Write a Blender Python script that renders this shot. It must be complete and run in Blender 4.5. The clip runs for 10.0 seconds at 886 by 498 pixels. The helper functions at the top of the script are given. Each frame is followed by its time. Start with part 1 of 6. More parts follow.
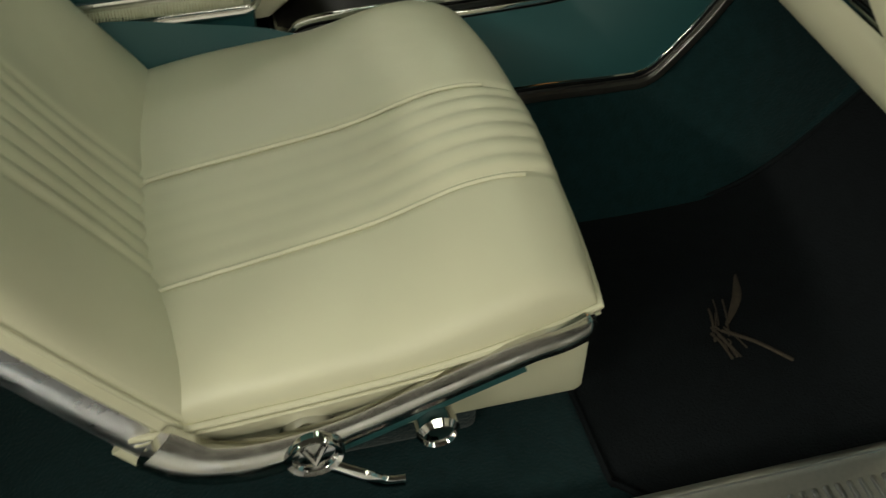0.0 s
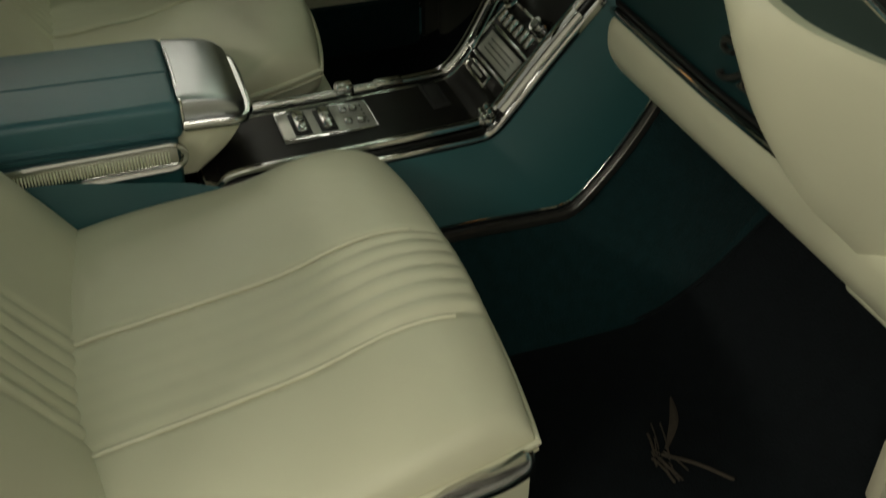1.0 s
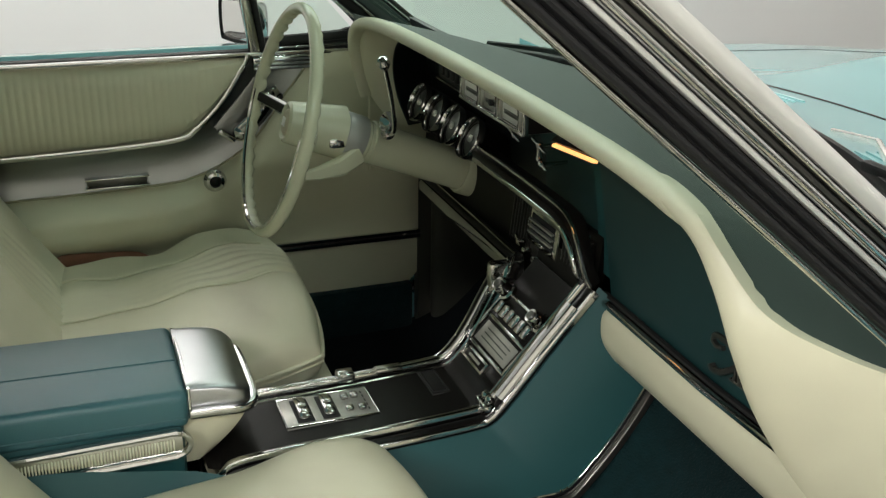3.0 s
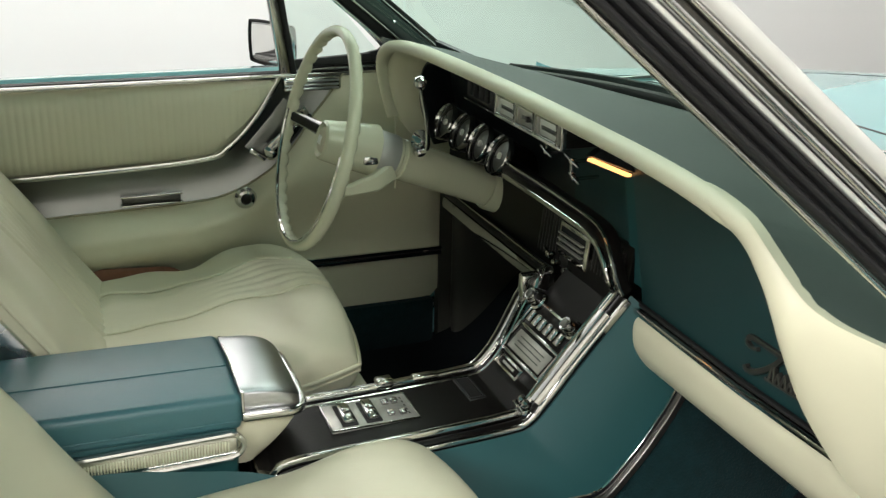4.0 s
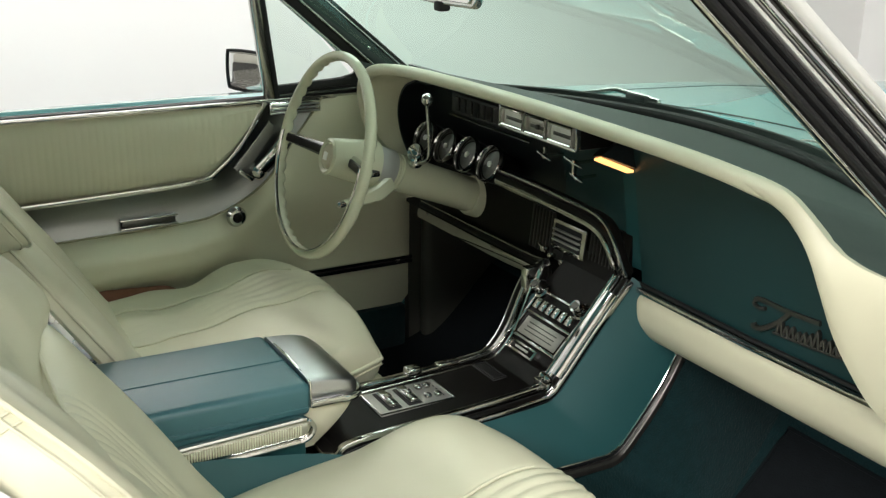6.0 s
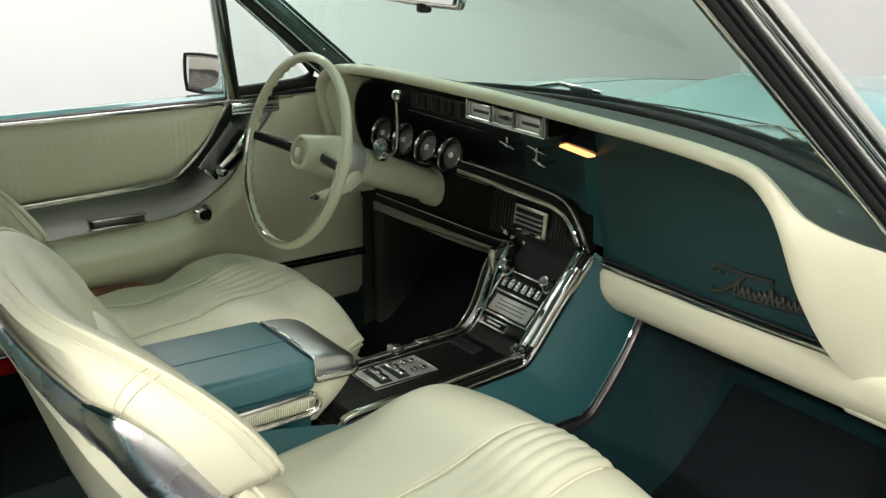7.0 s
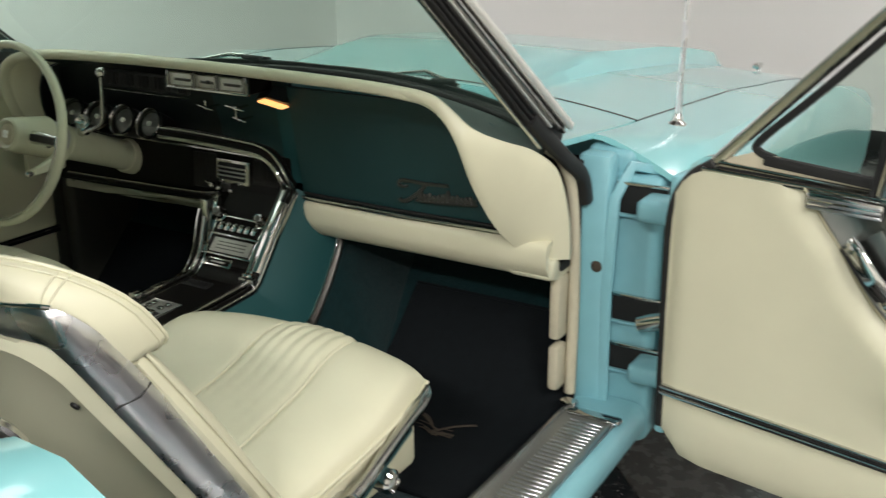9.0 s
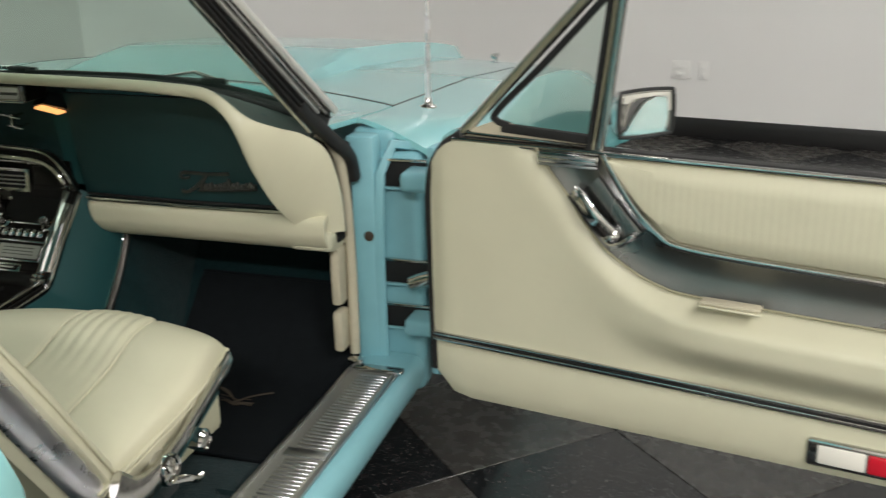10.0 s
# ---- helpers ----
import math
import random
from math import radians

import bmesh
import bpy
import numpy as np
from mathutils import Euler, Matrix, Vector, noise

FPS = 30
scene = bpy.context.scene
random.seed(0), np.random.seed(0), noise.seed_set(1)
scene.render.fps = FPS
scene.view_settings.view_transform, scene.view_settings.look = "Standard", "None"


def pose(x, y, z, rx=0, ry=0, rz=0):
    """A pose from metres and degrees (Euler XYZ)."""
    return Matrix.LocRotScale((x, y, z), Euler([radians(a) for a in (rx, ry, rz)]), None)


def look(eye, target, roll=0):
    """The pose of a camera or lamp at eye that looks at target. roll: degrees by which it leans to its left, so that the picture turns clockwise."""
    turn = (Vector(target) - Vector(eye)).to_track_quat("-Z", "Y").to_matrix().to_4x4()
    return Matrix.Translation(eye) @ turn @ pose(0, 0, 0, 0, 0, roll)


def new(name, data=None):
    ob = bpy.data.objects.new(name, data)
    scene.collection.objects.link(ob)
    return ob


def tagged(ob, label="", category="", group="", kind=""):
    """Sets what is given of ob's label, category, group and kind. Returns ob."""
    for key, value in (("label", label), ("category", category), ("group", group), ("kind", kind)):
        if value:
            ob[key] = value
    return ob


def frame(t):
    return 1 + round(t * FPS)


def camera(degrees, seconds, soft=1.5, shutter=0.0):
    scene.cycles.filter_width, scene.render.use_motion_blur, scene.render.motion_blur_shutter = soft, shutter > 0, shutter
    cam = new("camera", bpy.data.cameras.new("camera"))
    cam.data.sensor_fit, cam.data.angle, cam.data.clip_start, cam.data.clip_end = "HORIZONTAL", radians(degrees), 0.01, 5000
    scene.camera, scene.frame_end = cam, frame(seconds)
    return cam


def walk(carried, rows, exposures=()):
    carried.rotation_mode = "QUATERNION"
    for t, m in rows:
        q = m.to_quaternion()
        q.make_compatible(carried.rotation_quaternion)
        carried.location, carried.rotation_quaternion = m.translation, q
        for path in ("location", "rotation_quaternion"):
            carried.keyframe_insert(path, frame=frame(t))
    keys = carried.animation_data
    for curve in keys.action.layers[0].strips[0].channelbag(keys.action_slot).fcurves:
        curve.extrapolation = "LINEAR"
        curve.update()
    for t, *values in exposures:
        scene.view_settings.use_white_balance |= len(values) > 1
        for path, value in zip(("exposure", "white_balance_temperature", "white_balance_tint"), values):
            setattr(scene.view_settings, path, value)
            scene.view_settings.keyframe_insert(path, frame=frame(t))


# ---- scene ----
cam = camera(46.36, 10.0, soft=1.3, shutter=0.4)
PATH = [
    (0, (1.2834, 0.0318, 1.2787), (-0.1072, 0.4166, -0.1063), 1.14),
    (0.5, (1.2842, 0.0443, 1.2897), (-0.1365, 0.5218, -0.0346), 0.31),
    (1, (1.2866, 0.0427, 1.3031), (-0.2222, 0.5769, 0.1039), 0.29),
    (1.5, (1.2863, 0.0400, 1.3213), (-0.3114, 0.6107, 0.2622), 0.32),
    (2, (1.2801, 0.0121, 1.3319), (-0.3819, 0.6456, 0.4175), 1.03),
    (2.5, (1.2842, 0.0067, 1.3377), (-0.4255, 0.6619, 0.5330), 0.98),
    (2.7, (1.2881, 0.0110, 1.3431), (-0.4357, 0.6629, 0.5661), 0.92),
    (4, (1.3362, -0.0885, 1.3450), (-0.4082, 0.5947, 0.6447), 1.21),
    (4.5, (1.3530, -0.1715, 1.3436), (-0.3838, 0.5358, 0.6485), 1.36),
    (5, (1.3636, -0.2349, 1.3426), (-0.3470, 0.5361, 0.6502), 1.18),
    (5.5, (1.3789, -0.3118, 1.3467), (-0.3033, 0.5413, 0.6816), 0.98),
    (7, (1.4294, -0.6151, 1.3612), (-0.1024, 0.5045, 0.7288), 0.76),
    (7.5, (1.4540, -0.7128, 1.3661), (0.0097, 0.5105, 0.7199), 0.57),
    (8, (1.4788, -0.8199, 1.3700), (0.1679, 0.5418, 0.7163), 0.37),
    (8.5, (1.5133, -0.9376, 1.3737), (0.3722, 0.5685, 0.7184), -0.05),
    (9, (1.5469, -1.0387, 1.3801), (0.5709, 0.5777, 0.7209), -0.33),
    (9.5, (1.5923, -1.1578, 1.3850), (0.8108, 0.5619, 0.7278), -0.72),
    (10, (1.6297, -1.2715, 1.3898), (1.0586, 0.5308, 0.7375), -1.10),
]
EXPOSURES = [(0, -1.08, 6950, 3), (0.6, -1.25, 6950, 3), (1.5, -1.6, 6950, 4), (2.0, -1.32, 6750, 7), (2.5, -0.92, 6450, 10), (3.0, -0.35, 6300, 11), (3.8, 0.06, 6230, 12), (7.8, 0.06, 6230, 12), (8.5, -0.16, 6280, 12.5), (9.0, -0.34, 6320, 12.5), (9.5, -0.50, 6350, 12.5), (10, -0.64, 6350, 12.5)]
walk(cam, [(t, look(eye, target, roll)) for t, eye, target, roll in PATH], EXPOSURES)

# ---- world and lamps ----
world = bpy.data.worlds.new("world")
world.use_nodes = True
world.node_tree.nodes["Background"].inputs[0].default_value = (0.75, 0.8, 0.85, 1)
world.node_tree.nodes["Background"].inputs[1].default_value = 0.15
scene.world = world


def area_lamp(name, eye, target, w, h, watts, color=(1, 0.97, 0.9)):
    data = bpy.data.lights.new(name, "AREA")
    data.shape, data.size, data.size_y, data.energy, data.color = "RECTANGLE", w, h, watts, color
    ob = new(name, data)
    ob.matrix_world = look(eye, target)
    return ob


LAMP_Z = 3.55
# lamp spots guessed from chrome glints; the one at 4.2, -0.9 is added fill
for x, y, w, h, watts in ((2.9, -1.6, 0.4, 1.6, 50), (3.7, -2.9, 0.4, 1.6, 185), (3.9, 0.8, 0.4, 1.6, 72), (4.2, -0.9, 0.4, 1.6, 40), (-0.5, 1.25, 1.6, 0.4, 18), (1.3, 3.3, 1.6, 0.4, 38), (2.2, -4.2, 1.6, 0.4, 320), (-0.8, -4.0, 1.6, 0.4, 25)):
    area_lamp("ceiling_lamp", (x, y, LAMP_Z), (x, y, 0), w, h, watts)
# unseen fill lamps, added to brighten the west and east walls
area_lamp("wall_fill_lamp", (-2.5, 1.0, LAMP_Z), (-3.4, 1.0, 2.75), 4.0, 0.5, 200)
area_lamp("wall_fill_lamp", (5.4, 1.2, LAMP_Z), (6.4, 1.2, 1.2), 4.0, 0.5, 120)


# ---- materials ----
def material(name, color, rough=0.5, metal=0.0, coat=0.0, vary=0.0, scale=12.0, grain=0.0, grain_scale=400.0,
             wave=0.0, wave_scale=16.0, specks=0.0, rough_vary=0.0, spec=0.5, stretch=(1, 1, 1), sheen=0.0):
    m = bpy.data.materials.new(name)
    m.use_nodes = True
    n, l = m.node_tree.nodes, m.node_tree.links
    b = n["Principled BSDF"]
    b.inputs["Base Color"].default_value = (*color, 1)
    b.inputs["Roughness"].default_value = rough
    b.inputs["Metallic"].default_value = metal
    b.inputs["Coat Weight"].default_value = coat
    b.inputs["Coat Roughness"].default_value = 0.05
    b.inputs["Specular IOR Level"].default_value = spec
    b.inputs["Sheen Weight"].default_value = sheen
    tc = n.new("ShaderNodeTexCoord")
    mp = n.new("ShaderNodeMapping")
    mp.inputs["Scale"].default_value = stretch
    l.new(tc.outputs["Object"], mp.inputs["Vector"])
    if vary or rough_vary:
        big = n.new("ShaderNodeTexNoise")
        big.inputs["Scale"].default_value, big.inputs["Detail"].default_value = scale, 5
        l.new(mp.outputs["Vector"], big.inputs["Vector"])
        if vary:
            mix = n.new("ShaderNodeMix")
            mix.data_type = "RGBA"
            mix.inputs["A"].default_value = (*[c * (1 - vary) for c in color], 1)
            mix.inputs["B"].default_value = (*[min(1, c * (1 + vary)) for c in color], 1)
            l.new(big.outputs["Fac"], mix.inputs["Factor"])
            l.new(mix.outputs["Result"], b.inputs["Base Color"])
        if rough_vary:
            mr = n.new("ShaderNodeMapRange")
            mr.inputs["From Min"].default_value, mr.inputs["From Max"].default_value = 0.3, 0.7
            mr.inputs["To Min"].default_value, mr.inputs["To Max"].default_value = max(0.02, rough - rough_vary), rough + rough_vary
            l.new(big.outputs["Fac"], mr.inputs["Value"])
            l.new(mr.outputs["Result"], b.inputs["Roughness"])
    if grain:
        fine = n.new("ShaderNodeTexNoise")
        fine.inputs["Scale"].default_value, fine.inputs["Detail"].default_value = grain_scale, 3
        l.new(mp.outputs["Vector"], fine.inputs["Vector"])
        bump = n.new("ShaderNodeBump")
        bump.inputs["Strength"].default_value, bump.inputs["Distance"].default_value = grain, 0.002
        l.new(fine.outputs["Fac"], bump.inputs["Height"])
        l.new(bump.outputs["Normal"], b.inputs["Normal"])
        if wave:
            slow = n.new("ShaderNodeTexNoise")
            slow.inputs["Scale"].default_value, slow.inputs["Detail"].default_value = wave_scale, 2
            l.new(mp.outputs["Vector"], slow.inputs["Vector"])
            soft_bump = n.new("ShaderNodeBump")
            soft_bump.inputs["Strength"].default_value, soft_bump.inputs["Distance"].default_value = wave, 0.012
            l.new(slow.outputs["Fac"], soft_bump.inputs["Height"])
            l.new(soft_bump.outputs["Normal"], bump.inputs["Normal"])
    if specks:
        dots = n.new("ShaderNodeTexNoise")
        dots.inputs["Scale"].default_value, dots.inputs["Detail"].default_value = 130, 1
        l.new(mp.outputs["Vector"], dots.inputs["Vector"])
        cut = n.new("ShaderNodeMapRange")
        cut.inputs["From Min"].default_value, cut.inputs["From Max"].default_value = 0.66, 0.74
        cut.inputs["To Max"].default_value = specks
        l.new(dots.outputs["Fac"], cut.inputs["Value"])
        over = n.new("ShaderNodeMix")
        over.data_type = "RGBA"
        source = b.inputs["Base Color"].links[0].from_socket if b.inputs["Base Color"].is_linked else None
        if source:
            l.new(source, over.inputs["A"])
        over.inputs["B"].default_value = (0.45, 0.45, 0.43, 1)
        l.new(cut.outputs["Result"], over.inputs["Factor"])
        l.new(over.outputs["Result"], b.inputs["Base Color"])
    return m


def glass_material(name, tint, gloss=0.06):
    m = bpy.data.materials.new(name)
    m.use_nodes = True
    n, l = m.node_tree.nodes, m.node_tree.links
    n.clear()
    out, mix = n.new("ShaderNodeOutputMaterial"), n.new("ShaderNodeMixShader")
    clear, shine, fr = n.new("ShaderNodeBsdfTransparent"), n.new("ShaderNodeBsdfGlossy"), n.new("ShaderNodeLayerWeight")
    clear.inputs["Color"].default_value = (*tint, 1)
    shine.inputs["Roughness"].default_value = 0.02
    shine.inputs["Color"].default_value = (0.8, 0.9, 0.86, 1)
    fr.inputs["Blend"].default_value = 0.5
    power, part_of = n.new("ShaderNodeMath"), n.new("ShaderNodeMath")
    power.operation, power.inputs[1].default_value = "POWER", 4.0
    part_of.operation, part_of.inputs[1].default_value, part_of.inputs[2].default_value = "MULTIPLY_ADD", 0.5, gloss
    l.new(fr.outputs["Facing"], power.inputs[0])
    l.new(power.outputs[0], part_of.inputs[0])
    l.new(part_of.outputs[0], mix.inputs["Fac"])
    l.new(clear.outputs["BSDF"], mix.inputs[1])
    l.new(shine.outputs["BSDF"], mix.inputs[2])
    l.new(mix.outputs["Shader"], out.inputs["Surface"])
    return m


def glow_material(name, color, strength):
    m = material(name, color, 0.4)
    b = m.node_tree.nodes["Principled BSDF"]
    b.inputs["Emission Color"].default_value = (*color, 1)
    b.inputs["Emission Strength"].default_value = strength
    return m


CREAM = material("cream_vinyl", (0.61, 0.592, 0.438), 0.42, vary=0.05, scale=9, grain=0.14, grain_scale=900, rough_vary=0.08, wave=0.22, wave_scale=13)
CREAM_SHELL = material("cream_painted_shell", (0.58, 0.57, 0.422), 0.45, vary=0.03, scale=6, grain=0.08, grain_scale=500)
CREAM_PLASTIC = material("cream_plastic", (0.60, 0.60, 0.45), 0.22, vary=0.03, scale=20)
SEAM = material("seam_thread", (0.33, 0.31, 0.2), 0.7)
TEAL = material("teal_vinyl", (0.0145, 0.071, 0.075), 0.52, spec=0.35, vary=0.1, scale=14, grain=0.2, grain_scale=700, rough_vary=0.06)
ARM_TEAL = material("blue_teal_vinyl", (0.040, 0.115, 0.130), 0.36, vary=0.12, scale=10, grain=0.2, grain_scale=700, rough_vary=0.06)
# cream footwell trim; the dark colour holds the shade under the dash
KICK_SHADE = material("shade_dark_kick_trim", (0.055, 0.055, 0.044), 0.6, vary=0.15, scale=15, grain=0.2, grain_scale=300)
DASH_GREEN = material("dark_green_vinyl", (0.010, 0.040, 0.042), 0.45, vary=0.12, scale=10, grain=0.25, grain_scale=800)
DASH_TOP = material("dark_green_dash_pad", (0.023, 0.041, 0.035), 0.55, vary=0.1, scale=10, grain=0.2, grain_scale=700)
CARPET = material("teal_loop_carpet", (0.0048, 0.021, 0.023), 0.95, vary=0.45, scale=60, grain=1.0, grain_scale=260, spec=0.1, sheen=0.15)
MAT_RUBBER = material("dark_floor_mat", (0.0055, 0.0075, 0.009), 0.85, vary=0.35, scale=40, grain=0.8, grain_scale=300, spec=0.15)
CHROME = material("chrome", (0.55, 0.55, 0.545), 0.07, 1.0, rough_vary=0.05, scale=30)
CHROME_BAND = material("satin_chrome", (0.83, 0.83, 0.87), 0.28, 1.0, vary=0.06, scale=14, rough_vary=0.09)
CHROME_WORN = material("worn_chrome", (0.62, 0.61, 0.58), 0.16, 1.0, vary=0.15, scale=60, rough_vary=0.08)
SATIN = material("satin_moulding", (0.82, 0.82, 0.78), 0.45, 0.72, vary=0.05, scale=20, rough_vary=0.06)
DARK_METAL = material("dark_ornament_metal", (0.09, 0.088, 0.08), 0.3, 0.8, vary=0.2, scale=80)
BRUSHED = material("brushed_aluminium", (0.50, 0.51, 0.53), 0.3, 1.0, vary=0.08, scale=20, grain=0.1, grain_scale=300, stretch=(1, 0.05, 1))
PANEL = material("dark_dash_panel", (0.007, 0.012, 0.014), 0.42, vary=0.2, scale=30, grain=0.15, grain_scale=600)
INLAY = material("brushed_door_inlay", (0.215, 0.22, 0.215), 0.3, 1.0, vary=0.25, scale=6, grain=0.1, grain_scale=300, stretch=(1, 0.05, 1), rough_vary=0.08)
BLACK_GLOSS = material("black_panel", (0.006, 0.0055, 0.005), 0.32, vary=0.3, scale=40, grain=0.1, spec=0.13)
BLACK = material("black_rubber", (0.008, 0.008, 0.008), 0.6, vary=0.2, scale=40, grain=0.2, grain_scale=300)
# near black: paints shade into recesses and undersides, also used on dark trim
DARK = material("recess_shade_and_dark_trim", (0.006, 0.007, 0.007), 0.8)
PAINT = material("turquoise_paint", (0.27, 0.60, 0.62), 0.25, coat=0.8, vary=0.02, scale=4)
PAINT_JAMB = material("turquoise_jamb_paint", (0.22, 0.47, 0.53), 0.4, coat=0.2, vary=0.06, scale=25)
FELT = material("cream_windlace", (0.50, 0.46, 0.34), 0.8, vary=0.1, scale=60, grain=0.4, grain_scale=600)
GREY_PLATE = material("silver_switch_plate", (0.46, 0.46, 0.42), 0.35, 0.7, vary=0.12, scale=200)
DIAL = material("gauge_face", (0.11, 0.115, 0.105), 0.30, 0.6, vary=0.2, scale=80)
DIAL_LIGHT = material("pale_gauge_face", (0.80, 0.80, 0.76), 0.35, 0.0, vary=0.15, scale=120)
MAPLIGHT = glow_material("amber_map_light", (1.0, 0.45, 0.14), 2.2)
REDLAMP = material("red_lens", (0.65, 0.012, 0.03), 0.15, coat=0.5)
WHITELAMP = material("white_lens", (0.85, 0.82, 0.74), 0.2, coat=0.5)
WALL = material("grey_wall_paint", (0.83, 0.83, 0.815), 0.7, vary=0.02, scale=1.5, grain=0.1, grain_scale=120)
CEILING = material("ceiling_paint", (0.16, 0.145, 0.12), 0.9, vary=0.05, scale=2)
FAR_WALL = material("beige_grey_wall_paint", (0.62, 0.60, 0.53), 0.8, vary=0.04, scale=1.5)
BASEBOARD = material("black_baseboard", (0.012, 0.012, 0.012), 0.35, vary=0.2)
PLATE = material("white_outlet_plate", (0.86, 0.86, 0.84), 0.4)
TILE_BLACK = material("black_floor_tile", (0.012, 0.012, 0.013), 0.2, vary=0.6, scale=30, rough_vary=0.1, specks=0.35)
TILE_GREY = material("grey_floor_tile", (0.050, 0.047, 0.043), 0.26, vary=0.35, scale=22, rough_vary=0.1, specks=0.25)
GROUT = material("floor_joint", (0.03, 0.03, 0.03), 0.8)
BROWN = material("dry_brown_scrap", (0.048, 0.037, 0.025), 0.85, vary=0.4, scale=120)
WINDSHIELD = glass_material("green_tinted_glass", (0.74, 0.92, 0.84), 0.05)
SIDEGLASS = glass_material("vent_glass", (0.78, 0.88, 0.83))
MIRROR = material("mirror_glass", (0.85, 0.86, 0.85), 0.02, 1.0)
BELT = material("white_belt_webbing", (0.62, 0.6, 0.53), 0.8, grain=0.5, grain_scale=500)


# ---- mesh helpers ----
V = Vector


def thing(name, label, category, base=(0, 0, 0), group="", kind=""):
    e = new(name)
    e.location = base
    e.empty_display_size = 0.05
    return tagged(e, label, category, group, kind)


def put(bm, ob_name, mat, off=V((0, 0, 0)), smooth=True, angle=38):
    bmesh.ops.recalc_face_normals(bm, faces=bm.faces)
    if off.length > 0:
        bmesh.ops.translate(bm, verts=bm.verts, vec=-off)
    me = bpy.data.meshes.new(ob_name)
    bm.to_mesh(me)
    bm.free()
    me.materials.append(mat)
    if smooth:
        me.polygons.foreach_set("use_smooth", [True] * len(me.polygons))
        me.set_sharp_from_angle(angle=radians(angle))
    return new(ob_name, me)


def part(name, bm, mat, parent, label="", smooth=True, angle=38):
    root = parent
    while root.parent:
        root = root.parent
    ob = put(bm, name, mat, V(root.location), smooth, angle)
    ob.parent = parent
    return tagged(ob, label)


def solo(name, bm, mat, label, category, kind="", group="", smooth=True, angle=38):
    return tagged(put(bm, name, mat, V((0, 0, 0)), smooth, angle), label, category, group, kind)


def curve(pts, n=8):
    """Catmull-Rom through the points, n steps a span."""
    p = [V(q) for q in pts]
    p = [2 * p[0] - p[1]] + p + [2 * p[-1] - p[-2]]
    out = []
    for a, b, c, d in zip(p, p[1:], p[2:], p[3:]):
        for k in range(n):
            s = k / n
            out.append(0.5 * ((2 * b) + (c - a) * s + (2 * a - 5 * b + 4 * c - d) * s * s + (3 * b - a - 3 * c + d) * s**3))
    return out + [p[-2]]


def grid(rows, wrap=False, bm=None):
    bm = bm or bmesh.new()
    vs = [[bm.verts.new(q) for q in row] for row in rows]
    for a, b in zip(vs, vs[1:]):
        for j in range(len(a) if wrap else len(a) - 1):
            k = (j + 1) % len(a)
            bm.faces.new((a[j], a[k], b[k], b[j]))
    return bm


def ring_section(a, b, n=12, power=2.0):
    out = []
    for k in range(n):
        c, s = math.cos(2 * math.pi * k / n), math.sin(2 * math.pi * k / n)
        out.append((a * math.copysign(abs(c) ** (2 / power), c), b * math.copysign(abs(s) ** (2 / power), s)))
    return out


def sweep(pts, section, side=(1, 0, 0), scales=None, caps=True, bm=None, loop=False):
    """Section of (along side, along the other normal) carried along the points."""
    bm = bm or bmesh.new()
    p, rows = [V(q) for q in pts], []
    last = len(p) - 1
    for i, q in enumerate(p):
        t = (p[(i + 1) % len(p)] - p[i - 1]) if loop else p[min(i + 1, last)] - p[max(i - 1, 0)]
        t.normalize()
        s = V(side)
        s = (s - t * s.dot(t)).normalized()
        o = t.cross(s)
        k = scales[i] if scales else 1.0
        rows.append([q + s * a * k + o * b * k for a, b in section])
    if loop:
        rows.append(rows[0])
    n0 = len(bm.verts)
    grid(rows, True, bm)
    if caps and not loop:
        bm.verts.ensure_lookup_table()
        m = len(section)
        bm.faces.new([bm.verts[n0 + k] for k in range(m)])
        bm.faces.new([bm.verts[n0 + last * m + k] for k in reversed(range(m))])
    if loop:
        bmesh.ops.remove_doubles(bm, verts=bm.verts, dist=1e-6)
    return bm


def tube(pts, r, n=10, side=(0.31, 0.2, 0.93), bm=None, loop=False, scales=None):
    return sweep(pts, ring_section(r, r, n), side, scales=scales, bm=bm, loop=loop)


def block(lo, hi, bevel=0.004, seg=2, m=None, bm=None):
    """A box between two corners with rounded edges; m turns it."""
    one = bmesh.new()
    bmesh.ops.create_cube(one, size=1)
    lo, hi = V(lo), V(hi)
    for v in one.verts:
        v.co = V([lo[k] + (v.co[k] + 0.5) * (hi[k] - lo[k]) for k in range(3)])
    if bevel:
        bmesh.ops.bevel(one, geom=one.edges, offset=min(bevel, 0.49 * min(abs(hi[k] - lo[k]) for k in range(3))), segments=seg, affect="EDGES", profile=0.5)
    if m:
        bmesh.ops.transform(one, matrix=m, verts=one.verts)
    if bm is None:
        return one
    me = bpy.data.meshes.new("tmp")
    one.to_mesh(me)
    one.free()
    bm.from_mesh(me)
    bpy.data.meshes.remove(me)
    return bm


def lathe(profile, m, n=24, bm=None, caps=True):
    """Profile of (radius, height) turned about the z axis of m."""
    bm = bm or bmesh.new()
    rows = [[m @ V((r * math.cos(2 * math.pi * k / n), r * math.sin(2 * math.pi * k / n), h)) for k in range(n)] for r, h in profile]
    n0 = len(bm.verts)
    grid(rows, True, bm)
    if caps:
        bm.verts.ensure_lookup_table()
        bm.faces.new([bm.verts[n0 + k] for k in range(n)])
        bm.faces.new([bm.verts[n0 + (len(rows) - 1) * n + k] for k in reversed(range(n))])
    return bm


def axes(origin, x, y, z):
    m = Matrix.Identity(4)
    for k, a in enumerate((x, y, z)):
        a = V(a)
        for r in range(3):
            m[r][k] = a[r]
    m.translation = V(origin)
    return m


